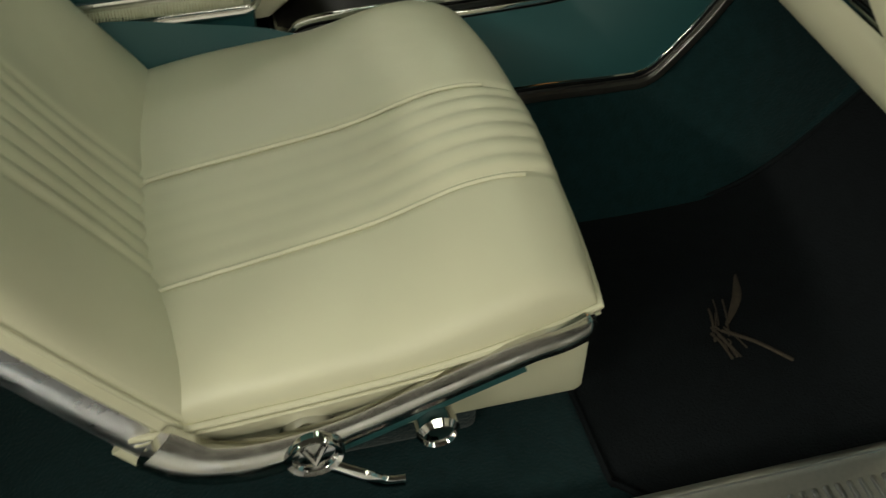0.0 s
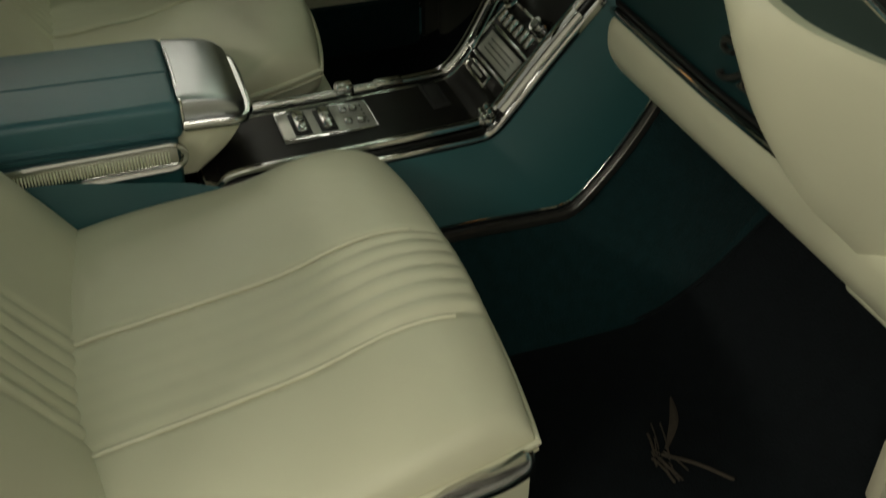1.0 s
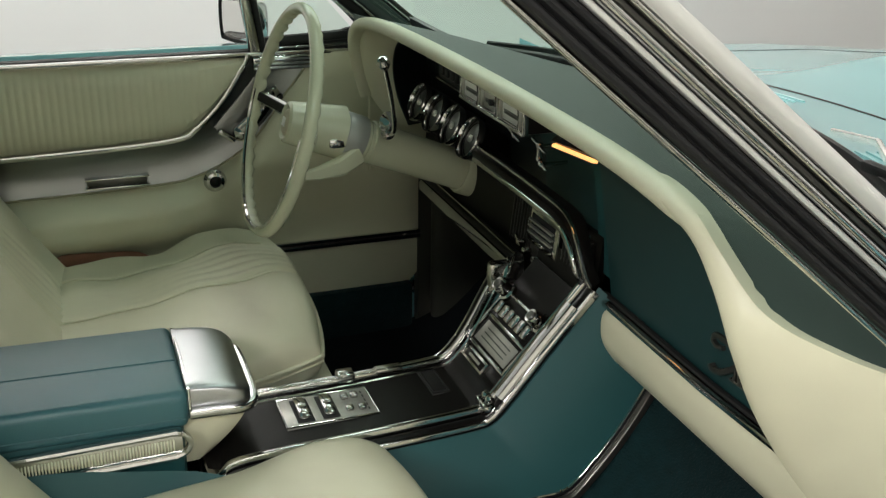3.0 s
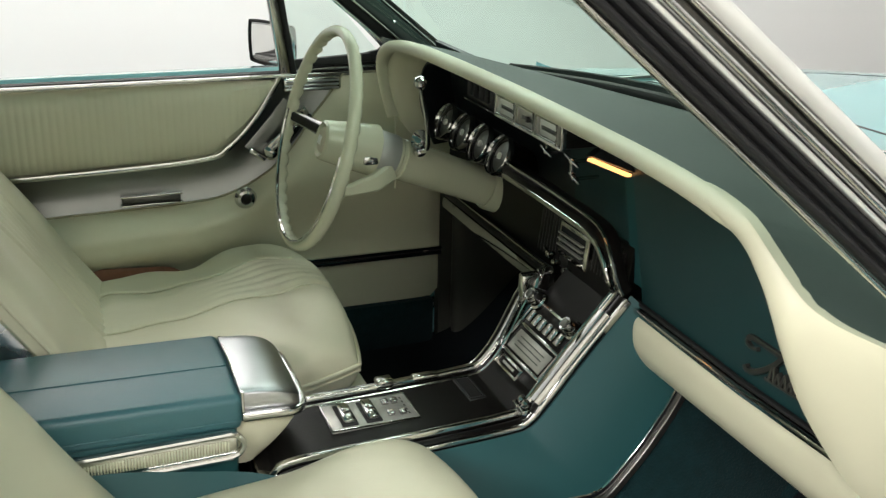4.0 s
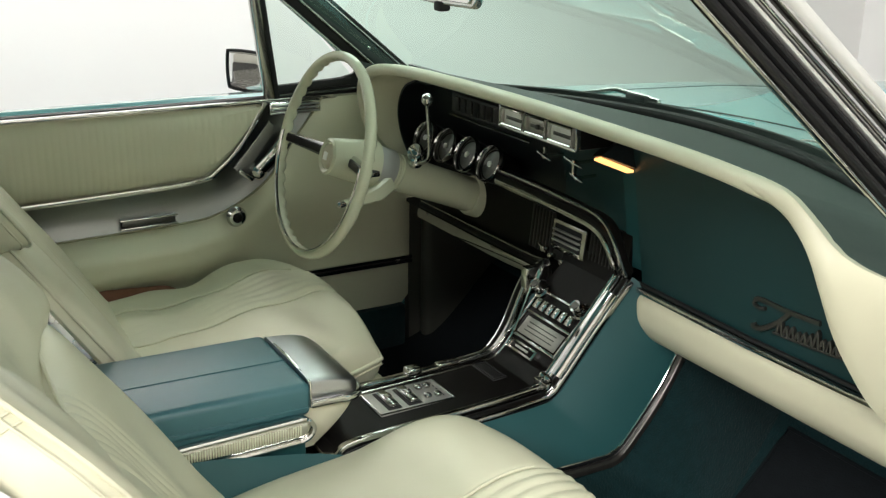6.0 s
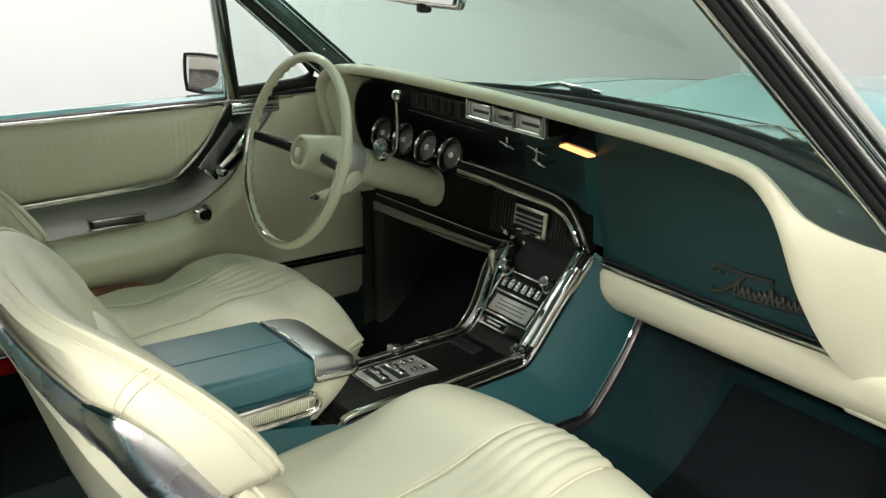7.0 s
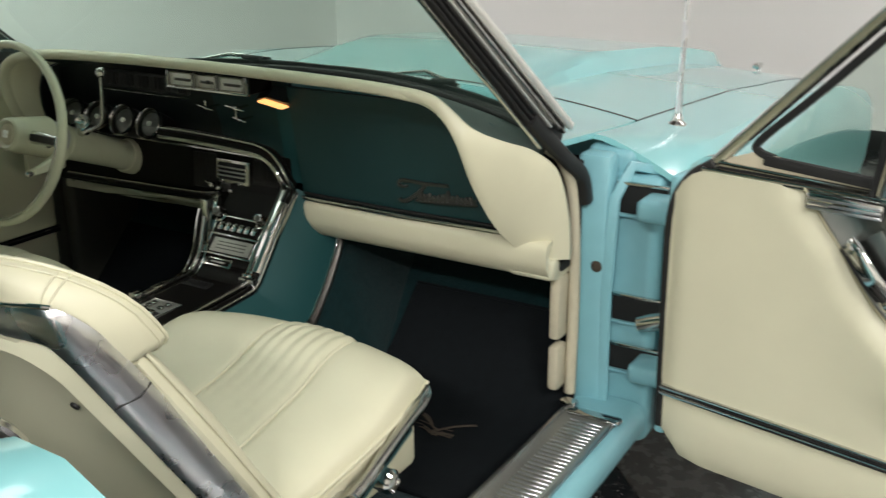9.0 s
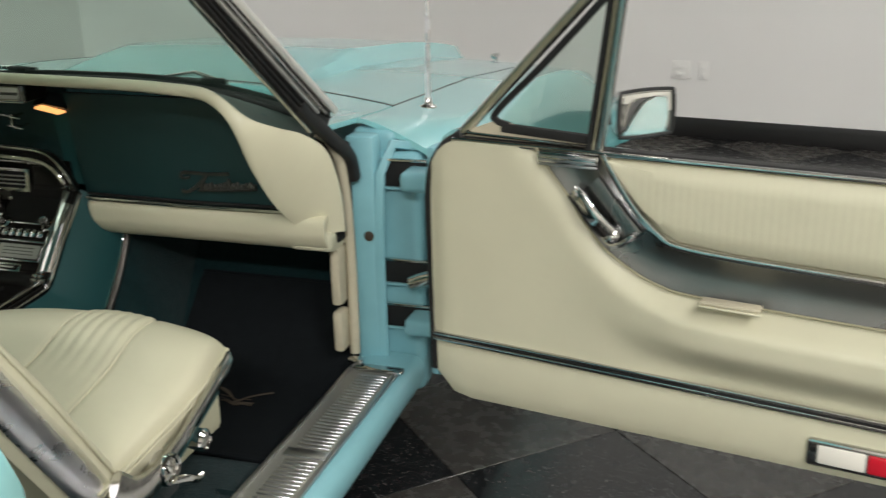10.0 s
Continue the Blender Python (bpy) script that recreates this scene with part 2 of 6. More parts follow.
def along(a, b):
    """A frame at a whose z axis points to b."""
    d = (V(b) - V(a)).normalized()
    return Matrix.Translation(V(a)) @ d.to_track_quat("Z", "Y").to_matrix().to_4x4()


def pillow(m, w, l, top, under, corner=0.35, n=34, k=34, sharp=6.0, soft=0.42, extra=None, taper=None):
    """A stuffed pad: rounded plan w by l, full height over most of it, rolling off at the rim."""
    bm = bmesh.new()
    us = [math.sin(math.pi / 2 * (-1 + 2 * i / (n - 1))) if n < 60 else -1 + 2 * i / (n - 1) for i in range(n)]
    vs = [math.sin(math.pi / 2 * (-1 + 2 * j / (k - 1))) for j in range(k)]
    for sign, h in ((1, top), (-1, under)):
        rows = []
        for v in vs:
            row = []
            for u in us:
                c = corner if isinstance(corner, float) else (corner[0] if v < 0 else corner[1])
                uu, vv = u * math.sqrt(1 - c * v * v / 2), v * math.sqrt(1 - c * u * u / 2)
                z = h * (max(0.0, 1 - abs(u) ** sharp) * max(0.0, 1 - abs(v) ** sharp)) ** soft
                if extra and sign > 0:
                    z += extra(u, v) * min(1.0, z / (h * 0.7))
                f = taper(v) if taper else 1.0
                row.append(m @ V((uu * w / 2 * f, vv * l / 2, sign * z)))
            rows.append(row)
        grid(rows, False, bm)
    bmesh.ops.remove_doubles(bm, verts=bm.verts, dist=1e-5)
    return bm


def rim(m, w, l, corner=0.35, n=20, z=0.0, taper=None):
    """The outline of such a pad, as a closed run of points."""
    square = [(-1 + 2 * i / n, -1) for i in range(n)] + [(1, -1 + 2 * i / n) for i in range(n)]
    square += [(1 - 2 * i / n, 1) for i in range(n)] + [(-1, 1 - 2 * i / n) for i in range(n)]
    out = []
    for u, v in square:
        c = corner if isinstance(corner, float) else (corner[0] if v < 0 else corner[1])
        out.append(m @ V((u * math.sqrt(1 - c * v * v / 2) * w / 2 * (taper(v) if taper else 1), v * math.sqrt(1 - c * u * u / 2) * l / 2, z)))
    return out


def sheet(rows, thick, bm=None):
    """A surface through rows of points, given thickness."""
    b = grid(rows)
    bmesh.ops.recalc_face_normals(b, faces=b.faces)
    bmesh.ops.solidify(b, geom=b.faces[:], thickness=thick)
    return b


def slab(rows, off):
    """A surface through rows of points, made solid by a copy shifted by off."""
    bm = bmesh.new()
    f = [[bm.verts.new(q) for q in r] for r in rows]
    b = [[bm.verts.new(V(q) + V(off)) for q in r] for r in rows]
    for g in (f, b):
        for p, q in zip(g, g[1:]):
            for j in range(len(p) - 1):
                bm.faces.new((p[j], p[j + 1], q[j + 1], q[j]))
    ring_f = f[0] + [r[-1] for r in f[1:]] + f[-1][-2::-1] + [r[0] for r in f[-2:0:-1]]
    ring_b = b[0] + [r[-1] for r in b[1:]] + b[-1][-2::-1] + [r[0] for r in b[-2:0:-1]]
    for j in range(len(ring_f)):
        k = (j + 1) % len(ring_f)
        bm.faces.new((ring_f[j], ring_f[k], ring_b[k], ring_b[j]))
    return bm


def mixp(a, b, s):
    return V(a) * (1 - s) + V(b) * s



# ---- room ----
WALL_TURN = -7.8
NORTH = Matrix.Translation((0.814, 4.93, 0)) @ Matrix.Rotation(radians(WALL_TURN), 4, "Z")
solo("wall_north", block((-7, 0, 0), (7, 0.15, 3.8), 0, m=NORTH), WALL, "plain light grey painted showroom wall", "wall", "structure")
solo("baseboard", block((-7, -0.015, 0), (7, -0.002, 0.115), 0.003, m=NORTH), BASEBOARD, "black vinyl baseboard along the grey wall", "baseboard", "structure")
solo("wall_west", block((-3.5, -6, 0), (-3.35, 6.5, 3.8), 0), WALL, "plain off-white painted showroom wall", "wall", "structure")
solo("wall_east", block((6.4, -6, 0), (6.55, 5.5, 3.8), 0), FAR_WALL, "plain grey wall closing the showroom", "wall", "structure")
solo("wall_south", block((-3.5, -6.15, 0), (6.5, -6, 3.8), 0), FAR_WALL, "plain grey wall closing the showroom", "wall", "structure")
solo("ceiling", block((-3.5, -6.1, 3.8), (6.5, 6.6, 3.9), 0), CEILING, "plain dark showroom ceiling", "ceiling", "structure")
floor = solo("floor", block((-3.5, -6.1, -0.1), (6.5, 6.6, -0.004), 0), GROUT, "black and grey checkered showroom floor", "floor", "structure")


def outlet(x0, x1):
    e = thing("wall_outlet", "white electrical outlet plate on the grey wall", "outlet", NORTH @ V((x0, 0, 0.39)), "wall plates")
    part("plate", block((x0, -0.008, 0.338), (x1, -0.001, 0.442), 0.003, m=NORTH), PLATE, e)
    for z in (0.365, 0.405):
        part("socket", block((x0 + 0.3 * (x1 - x0), -0.011, z - 0.011), (x0 + 0.7 * (x1 - x0), -0.0075, z + 0.011), 0.002, m=NORTH), PLATE, e)


outlet(0.285, 0.395)
outlet(0.443, 0.498)

# ---- car body ----
car = thing("car", "turquoise two-door hardtop with cream and teal interior", "car")


def hood_z(x, y):
    """Height of hood and fenders: falls to the nose and rounds off to the sides."""
    z = 0.955 - 0.095 * (y - 1.05) - 0.012 * max(0.0, y - 2.1) ** 2 * 6
    rear = max(0.0, min(1.0, (1.75 - y) / 0.7))
    return z - 0.042 * (abs(x) / 0.93) ** 2.2 - 0.036 * rear


def scoop(x, y):
    """The raised middle of the hood."""
    a = max(0.0, min(1.0, (0.425 - abs(x)) / 0.028))
    b = max(0.0, min(1.0, (y - 1.25) / 0.5))
    return 0.052 * a * a * (3 - 2 * a) * b * b * (3 - 2 * b)


def frange(a, b, n):
    return [a + (b - a) * k / (n - 1) for k in range(n)]


def smooth_step(a, b, x):
    k = max(0.0, min(1.0, (x - a) / (b - a)))
    return k * k * (3 - 2 * k)


def hood_edge(y):
    return 0.745 + 0.05 * (min(max(y, 1.125), 2.0) - 1.125)


def hood_back(x):
    return 1.125 + 0.17 * (1 - min(1, abs(x) / 0.745) ** 2)


rows = []
for s in frange(0, 1, 36):
    rows.append([V((x * hood_edge(hood_back(x * 0.745) * (1 - s) + 2.86 * s), hood_back(x * 0.745) * (1 - s) + 2.86 * s, 0)) for x in frange(-1, 1, 81)])
for row in rows:
    for p in row:
        p.z = hood_z(p.x, p.y) + scoop(p.x, p.y)
part("hood", slab(rows, (0, 0, -0.012)), PAINT, car, "turquoise hood with a raised centre")
for sgn in (1, -1):
    rows = []
    for y in frange(0.875, 2.95, 42):
        e = hood_edge(y) + 0.006
        e = max(e, 0.74 if y < 0.96 else e)
        tuck = 0.055 * max(0.0, min(1.0, (1.10 - y) / 0.22)) ** 2
        row = [V((sgn * x, y, hood_z(x, y) - tuck * max(0.0, (x - 0.77) / 0.16) ** 1.3)) for x in frange(e, 0.93, 9)]
        zt = hood_z(0.93, y) - tuck
        row += [V((sgn * 0.95, y, zt - 0.02)), V((sgn * 0.965, y, zt - 0.06)), V((sgn * 0.97, y, zt - 0.14)), V((sgn * 0.955, y, zt - 0.30)), V((sgn * 0.945, y, 0.30))]
        rows.append(row)
    part("fender", slab(rows, (-sgn * 0.008, 0, -0.010)), PAINT, car, "turquoise front fender")
def glass_base(x):
    return V((x, 0.945 - 0.47 * x * x, 0.964 - 0.02 * (x / 0.7) ** 2))


rows = []
for y in frange(0, 1, 8):
    row = []
    for x in frange(-0.745, 0.745, 45):
        a = glass_base(x).y + 0.015
        b = hood_back(x) - 0.006
        yy = a * (1 - y) + b * y
        side = max(0.0, min(1.0, (abs(x) - 0.56) / 0.18))
        side = side * side * (3 - 2 * side)
        z = (glass_base(x).z - 0.02) * (1 - y) + hood_z(x, b) * y - 0.006 * math.sin(math.pi * y)
        row.append(V((x, yy, z * (1 - side) + hood_z(x, yy) * side)))
    rows.append(row)
part("cowl", slab(rows, (0, 0, -0.012)), PAINT, car, "turquoise cowl panel at the windshield base")
# black tubes in the hood gap draw its shadow line
for sgn in (1, -1):
    part("hood_gap_line", tube([(sgn * (hood_edge(y) + 0.003), y, hood_z(hood_edge(y), y) - 0.003) for y in frange(1.12, 2.86, 30)], 0.0042, 6), BLACK, car)
part("hood_gap_line", tube([(x, hood_back(x) - 0.003, hood_z(x, hood_back(x)) - 0.002) for x in frange(-0.745, 0.745, 41)], 0.0042, 6), BLACK, car, "black strip drawing the shadow line of the hood gap")
part("nose", block((-0.93, 2.86, 0.3), (0.93, 2.95, 0.66), 0.03), PAINT, car)
for sgn in (1, -1):
    for k in range(9):
        q = 0.36 + 0.062 * k
        line = []
        for x in frange(0.16, 0.53, 12):
            a, b = glass_base(x).y + 0.015, hood_back(x) - 0.006
            side = smooth_step(0.56, 0.74, x)
            z = (glass_base(x).z - 0.02) * (1 - q) + hood_z(x, b) * q - 0.006 * math.sin(math.pi * q)
            line.append((sgn * x, a * (1 - q) + b * q, z * (1 - side) + hood_z(x, a * (1 - q) + b * q) * side + 0.001))
        part("cowl_louvre", tube(line, 0.0024, 6), PAINT, car)
# ornaments on the fenders, and the antenna
for x, y in ((0.603, 2.70), (-0.80, 2.42)):
    z = hood_z(abs(x), y)
    o = part("fender_ornament", block((x - 0.012, y - 0.03, z + 0.012), (x + 0.012, y + 0.03, z + 0.03), 0.006), CHROME, car, "small chrome fender-top ornament")
    part("stem", tube([(x, y, z - 0.004), (x, y + 0.01, z + 0.016)], 0.006), CHROME, o)
az = hood_z(0.826, 1.165)
ant = part("antenna", tube([(0.826, 1.165, az + 0.005), (0.829, 1.166, az + 0.25), (0.836, 1.168, az + 0.75)], 0.0055, 8, scales=[1.1, 1.0, 0.7]), CHROME_BAND, car, "tall chrome radio antenna")
part("collar", lathe([(0.02, -0.004), (0.019, 0.003), (0.011, 0.008), (0.008, 0.022), (0.005, 0.026)], Matrix.Translation((0.826, 1.165, az)), 16), CHROME, ant)

# pillars, header, glass
def pillar_at(sgn, z, f, lift=0.0):
    """A point of the windshield pillar at height z: f runs over its side from the rear edge to the front, lift off it."""
    k = 1.254 - z
    p = mixp((0.699 + 0.115 * k, 0.259 + 1.188 * k, z), (0.723 + 0.149 * k, 0.370 + 1.248 * k, z), f)
    return V((sgn * (p.x + lift), p.y - 0.11 * lift, z))


def pillar_band(sgn, f0, f1, thick, lift, z0=0.945, z1=1.335, power=3.0):
    pts = [pillar_at(sgn, z, (f0 + f1) / 2, lift) for z in frange(z0, z1, 9)]
    return sweep(pts, ring_section(thick / 2, 0.0355 * (f1 - f0), 12, power), (sgn, -0.11, 0))


for sgn in (1, -1):
    p = part("windshield_pillar", pillar_band(sgn, 0.05, 0.97, 0.020, -0.012, 0.93), BLACK, car, "windshield pillar with black rubber seal and chrome trim")
    part("inner_trim", pillar_band(sgn, 0.0, 0.075, 0.012, -0.004, 0.925), CHROME_WORN, p, "chrome inner pillar moulding")
    for f0, f1, z0 in ((0.075, 0.20, 0.96), (0.20, 0.32, 0.955), (0.32, 0.43, 0.95)):
        part("door_seal", pillar_band(sgn, f0, f1, 0.018, -0.001, z0, 1.335, 2.2), BLACK, p, "black ribbed rubber door seal")
    tail = curve([pillar_at(sgn, 0.99, 0.26), pillar_at(sgn, 0.945, 0.27), (sgn * 0.757, 0.722, 0.893), (sgn * 0.769, 0.78, 0.845), (sgn * 0.773, 0.797, 0.790)], 6)
    part("seal_end", sweep(tail, ring_section(0.011, 0.0155, 12, 3)), BLACK, p, "black seal end bending down to the jamb")
    part("pale_trim", pillar_band(sgn, 0.43, 0.51, 0.013, 0.001, 0.965), SATIN, p)
    part("outer_trim", pillar_band(sgn, 0.51, 0.62, 0.016, 0.004, 0.96), CHROME, p, "chrome outer pillar moulding")
    part("trim_groove", pillar_band(sgn, 0.62, 0.695, 0.008, -0.001), DARK_METAL, p)
    part("drip_trim", pillar_band(sgn, 0.695, 0.77, 0.012, 0.001, 0.96), CHROME_WORN, p, "chrome drip moulding")
    part("front_trim", pillar_band(sgn, 0.775, 1.0, 0.012, -0.002, 0.955), SATIN, p, "broad satin windshield moulding")
    # inside face of the pillar
    g = part("garnish", pillar_band(sgn, 0.36, 0.80, 0.008, -0.025, 0.955), DASH_TOP, p, "dark green inside pillar garnish")
    part("garnish_edge", pillar_band(sgn, 0.28, 0.36, 0.010, -0.025, 0.955), CHROME_WORN, g)
    part("glass_trim", pillar_band(sgn, 0.80, 0.88, 0.010, -0.025, 0.955), CHROME, g)
    part("glass_seal", pillar_band(sgn, 0.88, 1.0, 0.012, -0.022, 0.955), BLACK, g)
    for z in (1.035, 1.20):
        c = pillar_at(sgn, z, 0.60, -0.028)
        part("screw", lathe([(0.0045, 0), (0.0042, 0.002), (0.002, 0.003)], along(c, c - V((sgn, 0, 0))), 12), CHROME, g)
part("windshield_header", sweep([(x, 0.185 + 0.06 * (1 - (x / 0.69) ** 2), 1.33) for x in frange(-0.70, 0.70, 17)], ring_section(0.03, 0.022, 12, 3), (0, 1, 0)), CHROME_WORN, car)


def glass_top(x):
    return V((x * 0.98, 0.20 + 0.06 * (1 - (x / 0.69) ** 2), 1.318))


rows = []
for s in frange(0, 1, 10):
    rows.append([mixp(glass_base(x), glass_top(x), s) + V((0, 0.03, 0.03)) * math.sin(math.pi * s) * (1 - (x / 0.72) ** 2) for x in frange(-0.705, 0.705, 29)])
glass = part("windshield", grid(rows), WINDSHIELD, car, "green-tinted curved windshield glass")
part("windshield_seal", sweep([glass_base(x) + V((0, 0.01, -0.006)) for x in frange(-0.72, 0.72, 41)], ring_section(0.012, 0.014, 10, 3), (0, 0, 1)), BLACK, car, "black rubber windshield seal")
part("seal_trim", sweep([glass_base(x) + V((0, 0.026, -0.004)) for x in frange(-0.70, 0.70, 41)], ring_section(0.006, 0.012, 8, 3), (0, 0, 1)), CHROME, car, "chrome windshield base moulding")

# roof and tail, out of view; the roof is added to shade the cabin
rows = []
for y, z, w in ((0.19, 1.352, 0.66), (-0.1, 1.372, 0.655), (-0.5, 1.378, 0.64), (-0.9, 1.36, 0.62), (-1.15, 1.30, 0.60), (-1.45, 1.12, 0.60), (-1.72, 0.955, 0.62)):
    rows.append([V((w * 1.03 * k, y + (0.05 * (1 - k * k) if y > 0.1 else 0), z - 0.028 * abs(k) ** 4)) for k in frange(-1, 1, 15)])
part("roof", sheet(rows, -0.02), PAINT, car, "unseen turquoise hardtop roof added to shade the cabin")
for sgn in (1, -1):
    rows = [[V((sgn * 0.655, -0.75, 1.335)), V((sgn * 0.64, -1.15, 1.28)), V((sgn * 0.63, -1.45, 1.10))], [V((sgn * 0.76, -0.95, 0.93)), V((sgn * 0.76, -1.3, 0.93)), V((sgn * 0.72, -1.72, 0.945))]]
    part("rear_pillar", sheet(rows, 0.03), PAINT, car, "broad turquoise rear roof pillar")
rows = [[V((x, y, z - 0.02 * (x / 0.78) ** 2)) for x in frange(-0.78, 0.78, 12)] for y, z in ((-1.70, 0.945), (-2.1, 0.93), (-2.45, 0.90), (-2.52, 0.85), (-2.55, 0.40))]
part("trunk", sheet(rows, -0.015), PAINT, car, "turquoise trunk and tail")

# wipers
for x0, x1 in ((0.0, 0.60), (-0.60, 0.02)):
    w = thing("windshield_wiper", "black windshield wiper lying along the glass base", "wiper", (x0, 1.1, 0.96), "windshield wipers")
    blade = [glass_base(x) + V((0, 0.034, 0.002 + 0.003 * math.sin(math.pi * (x - x0) / (x1 - x0)))) for x in frange(x0, x1, 14)]
    part("blade", sweep(blade, ring_section(0.009, 0.005, 8, 3), (0, 0, 1)), BLACK, w)
    part("arm", sweep([blade[9] + V((0, 0.01, 0.008)), blade[6] + V((0, 0.05, 0.012)), blade[3] + V((0, 0.07, -0.016))], ring_section(0.006, 0.004, 8, 3), (0, 0, 1)), CHROME_WORN, w)
    part("clip", block(blade[8] - V((0.03, 0.006, -0.004)), blade[8] + V((0.03, 0.01, 0.018)), 0.004), BLACK, w)

# rocker, sill and jambs of both sides
for sgn in (1, -1):
    def mx(x):
        return sgn * x
    rock = [(0.76, 0.30), (0.765, 0.352), (0.79, 0.358), (0.885, 0.354), (0.898, 0.348), (0.908, 0.330), (0.908, 0.298), (0.888, 0.262), (0.78, 0.25)]
    part("rocker", sheet([[V((mx(x + 0.008 * k), y, z)) for x, z in rock] for k, y in enumerate((0.84, 0.4, -0.1, -0.56))], 0.004), PAINT_JAMB, car, "turquoise rocker panel")
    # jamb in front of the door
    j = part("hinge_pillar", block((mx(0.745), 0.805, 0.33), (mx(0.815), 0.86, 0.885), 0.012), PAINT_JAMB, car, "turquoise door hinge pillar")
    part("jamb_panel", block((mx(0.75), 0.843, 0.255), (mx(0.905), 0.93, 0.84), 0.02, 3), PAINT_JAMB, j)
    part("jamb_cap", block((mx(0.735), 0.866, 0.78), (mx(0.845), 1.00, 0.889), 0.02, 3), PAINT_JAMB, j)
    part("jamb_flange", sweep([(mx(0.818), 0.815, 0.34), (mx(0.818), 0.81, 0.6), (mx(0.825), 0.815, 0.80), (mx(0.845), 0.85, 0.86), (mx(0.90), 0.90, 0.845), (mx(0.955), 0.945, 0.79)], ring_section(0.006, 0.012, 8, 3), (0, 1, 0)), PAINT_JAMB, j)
    # flat dark plates paint the shade of the hinge recesses
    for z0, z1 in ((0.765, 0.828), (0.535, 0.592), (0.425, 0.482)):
        h = part("hinge_shade_plate", block((mx(0.822), 0.834, z0), (mx(0.925), 0.842, z1), 0.002), DARK, j, "dark plate standing for a shaded hinge recess")
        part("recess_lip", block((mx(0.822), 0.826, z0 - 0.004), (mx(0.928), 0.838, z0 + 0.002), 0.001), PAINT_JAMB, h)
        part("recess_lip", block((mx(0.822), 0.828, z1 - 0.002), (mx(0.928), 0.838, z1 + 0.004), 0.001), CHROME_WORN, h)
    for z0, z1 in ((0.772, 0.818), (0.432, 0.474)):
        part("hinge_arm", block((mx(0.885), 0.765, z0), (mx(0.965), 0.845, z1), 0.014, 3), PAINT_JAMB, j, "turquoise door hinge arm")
    part("check_roller", lathe([(0.006, -0.03), (0.016, -0.028), (0.018, 0.0), (0.016, 0.028), (0.006, 0.03)], Matrix.Translation((mx(0.925), 0.79, 0.565)) @ Matrix.Rotation(radians(70), 4, "Y"), 16), CHROME_WORN, j, "worn metal door check roller")
    part("bumper_plug", lathe([(0.011, 0), (0.012, 0.004), (0.007, 0.007)], axes((mx(0.797), 0.806, 0.655), (1, 0, 0), (0, 0, 1), (0, -1, 0)), 16), BROWN, j, "small brown rubber plug")
    # trim colour carries the footwell shade on both sides
    part("side_trim", block((mx(0.742), 0.80 if sgn > 0 else 0.715, 0.28), (mx(0.76), 0.98 if sgn < 0 else 1.06, 0.872), 0.004), KICK_SHADE if sgn < 0 else DARK, car, "footwell side trim coloured dark for shade")
    if sgn < 0:
        part("side_cowl", block((-0.742, 0.74, 0.30), (-0.70, 0.98, 0.66), 0.03, 3), KICK_SHADE, car, "cream cowl side panel coloured dark for footwell shade")
    part("windlace", tube(curve([(mx(0.728), 0.70, 0.915), (mx(0.742), 0.745, 0.88), (mx(0.752), 0.775, 0.80), (mx(0.756), 0.79, 0.62), (mx(0.757), 0.785, 0.37)], 6), 0.012, 10), FELT, car, "cream cloth windlace along the jamb")
    if sgn > 0:
        part("kick_panel", block((0.722, 0.742, 0.50), (0.746, 0.79, 0.64), 0.008), FELT, car, "cream kick panel")
        part("kick_panel", block((0.722, 0.742, 0.385), (0.746, 0.79, 0.485), 0.008), FELT, car, "cream kick panel")
    # quarter panel behind the door
    rows = []
    for y in (-0.535, -0.55, -0.60, -0.8, -1.2, -1.75, -2.2, -2.52):
        d = 0.03 if y == -0.535 else (0.008 if y == -0.55 else 0)
        prof = [(0.76, 0.34), (0.755, 0.70), (0.755, 0.88), (0.775, 0.925), (0.815, 0.94), (0.88, 0.937), (0.935, 0.91), (0.962, 0.86), (0.97, 0.75), (0.955, 0.5), (0.945, 0.30)]
        rows.append([V((mx(0.86 + (x - 0.86) * (1 - 4 * d)), y, z - d)) for x, z in prof])
    q = sheet(rows, 0.008)
    bmesh.ops.holes_fill(q, edges=q.edges[:], sides=0)
    part("quarter_panel", q, PAINT, car, "turquoise rear quarter panel")
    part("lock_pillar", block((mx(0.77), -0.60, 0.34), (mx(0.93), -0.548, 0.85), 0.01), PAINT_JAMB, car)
    part("quarter_moulding", sweep(curve([(mx(0.752), -0.47, 0.40), (mx(0.75), -0.475, 0.70), (mx(0.747), -0.49, 0.85), (mx(0.747), -0.54, 0.925), (mx(0.75), -0.66, 0.945), (mx(0.75), -1.0, 0.945)], 8), ring_section(0.014, 0.007, 10, 3), (1, 0, 0)), CHROME, car, "chrome quarter trim moulding")
    part("quarter_seal", sweep(curve([(mx(0.768), -0.50, 0.40), (mx(0.768), -0.505, 0.70), (mx(0.768), -0.525, 0.86), (mx(0.77), -0.56, 0.925), (mx(0.772), -0.66, 0.948), (mx(0.772), -1.0, 0.948)], 8), ring_section(0.010, 0.012, 10, 3), (1, 0, 0)), BLACK, car, "black quarter weatherstrip")
    # sill plate with ribs
    s = thing("sill_plate", "ribbed bright metal door sill plate", "sill plate", (mx(0.83), 0.1, 0.36), "door sill plates")
    part("plate", block((mx(0.772), -0.53, 0.357), (mx(0.885), 0.735, 0.3615), 0.001), GREY_PLATE, s)
    for x in (0.772, 0.884):
        part("edge", sweep([(mx(x), -0.53, 0.362), (mx(x), 0.735, 0.362)], ring_section(0.005, 0.004, 8, 3)), BRUSHED, s)
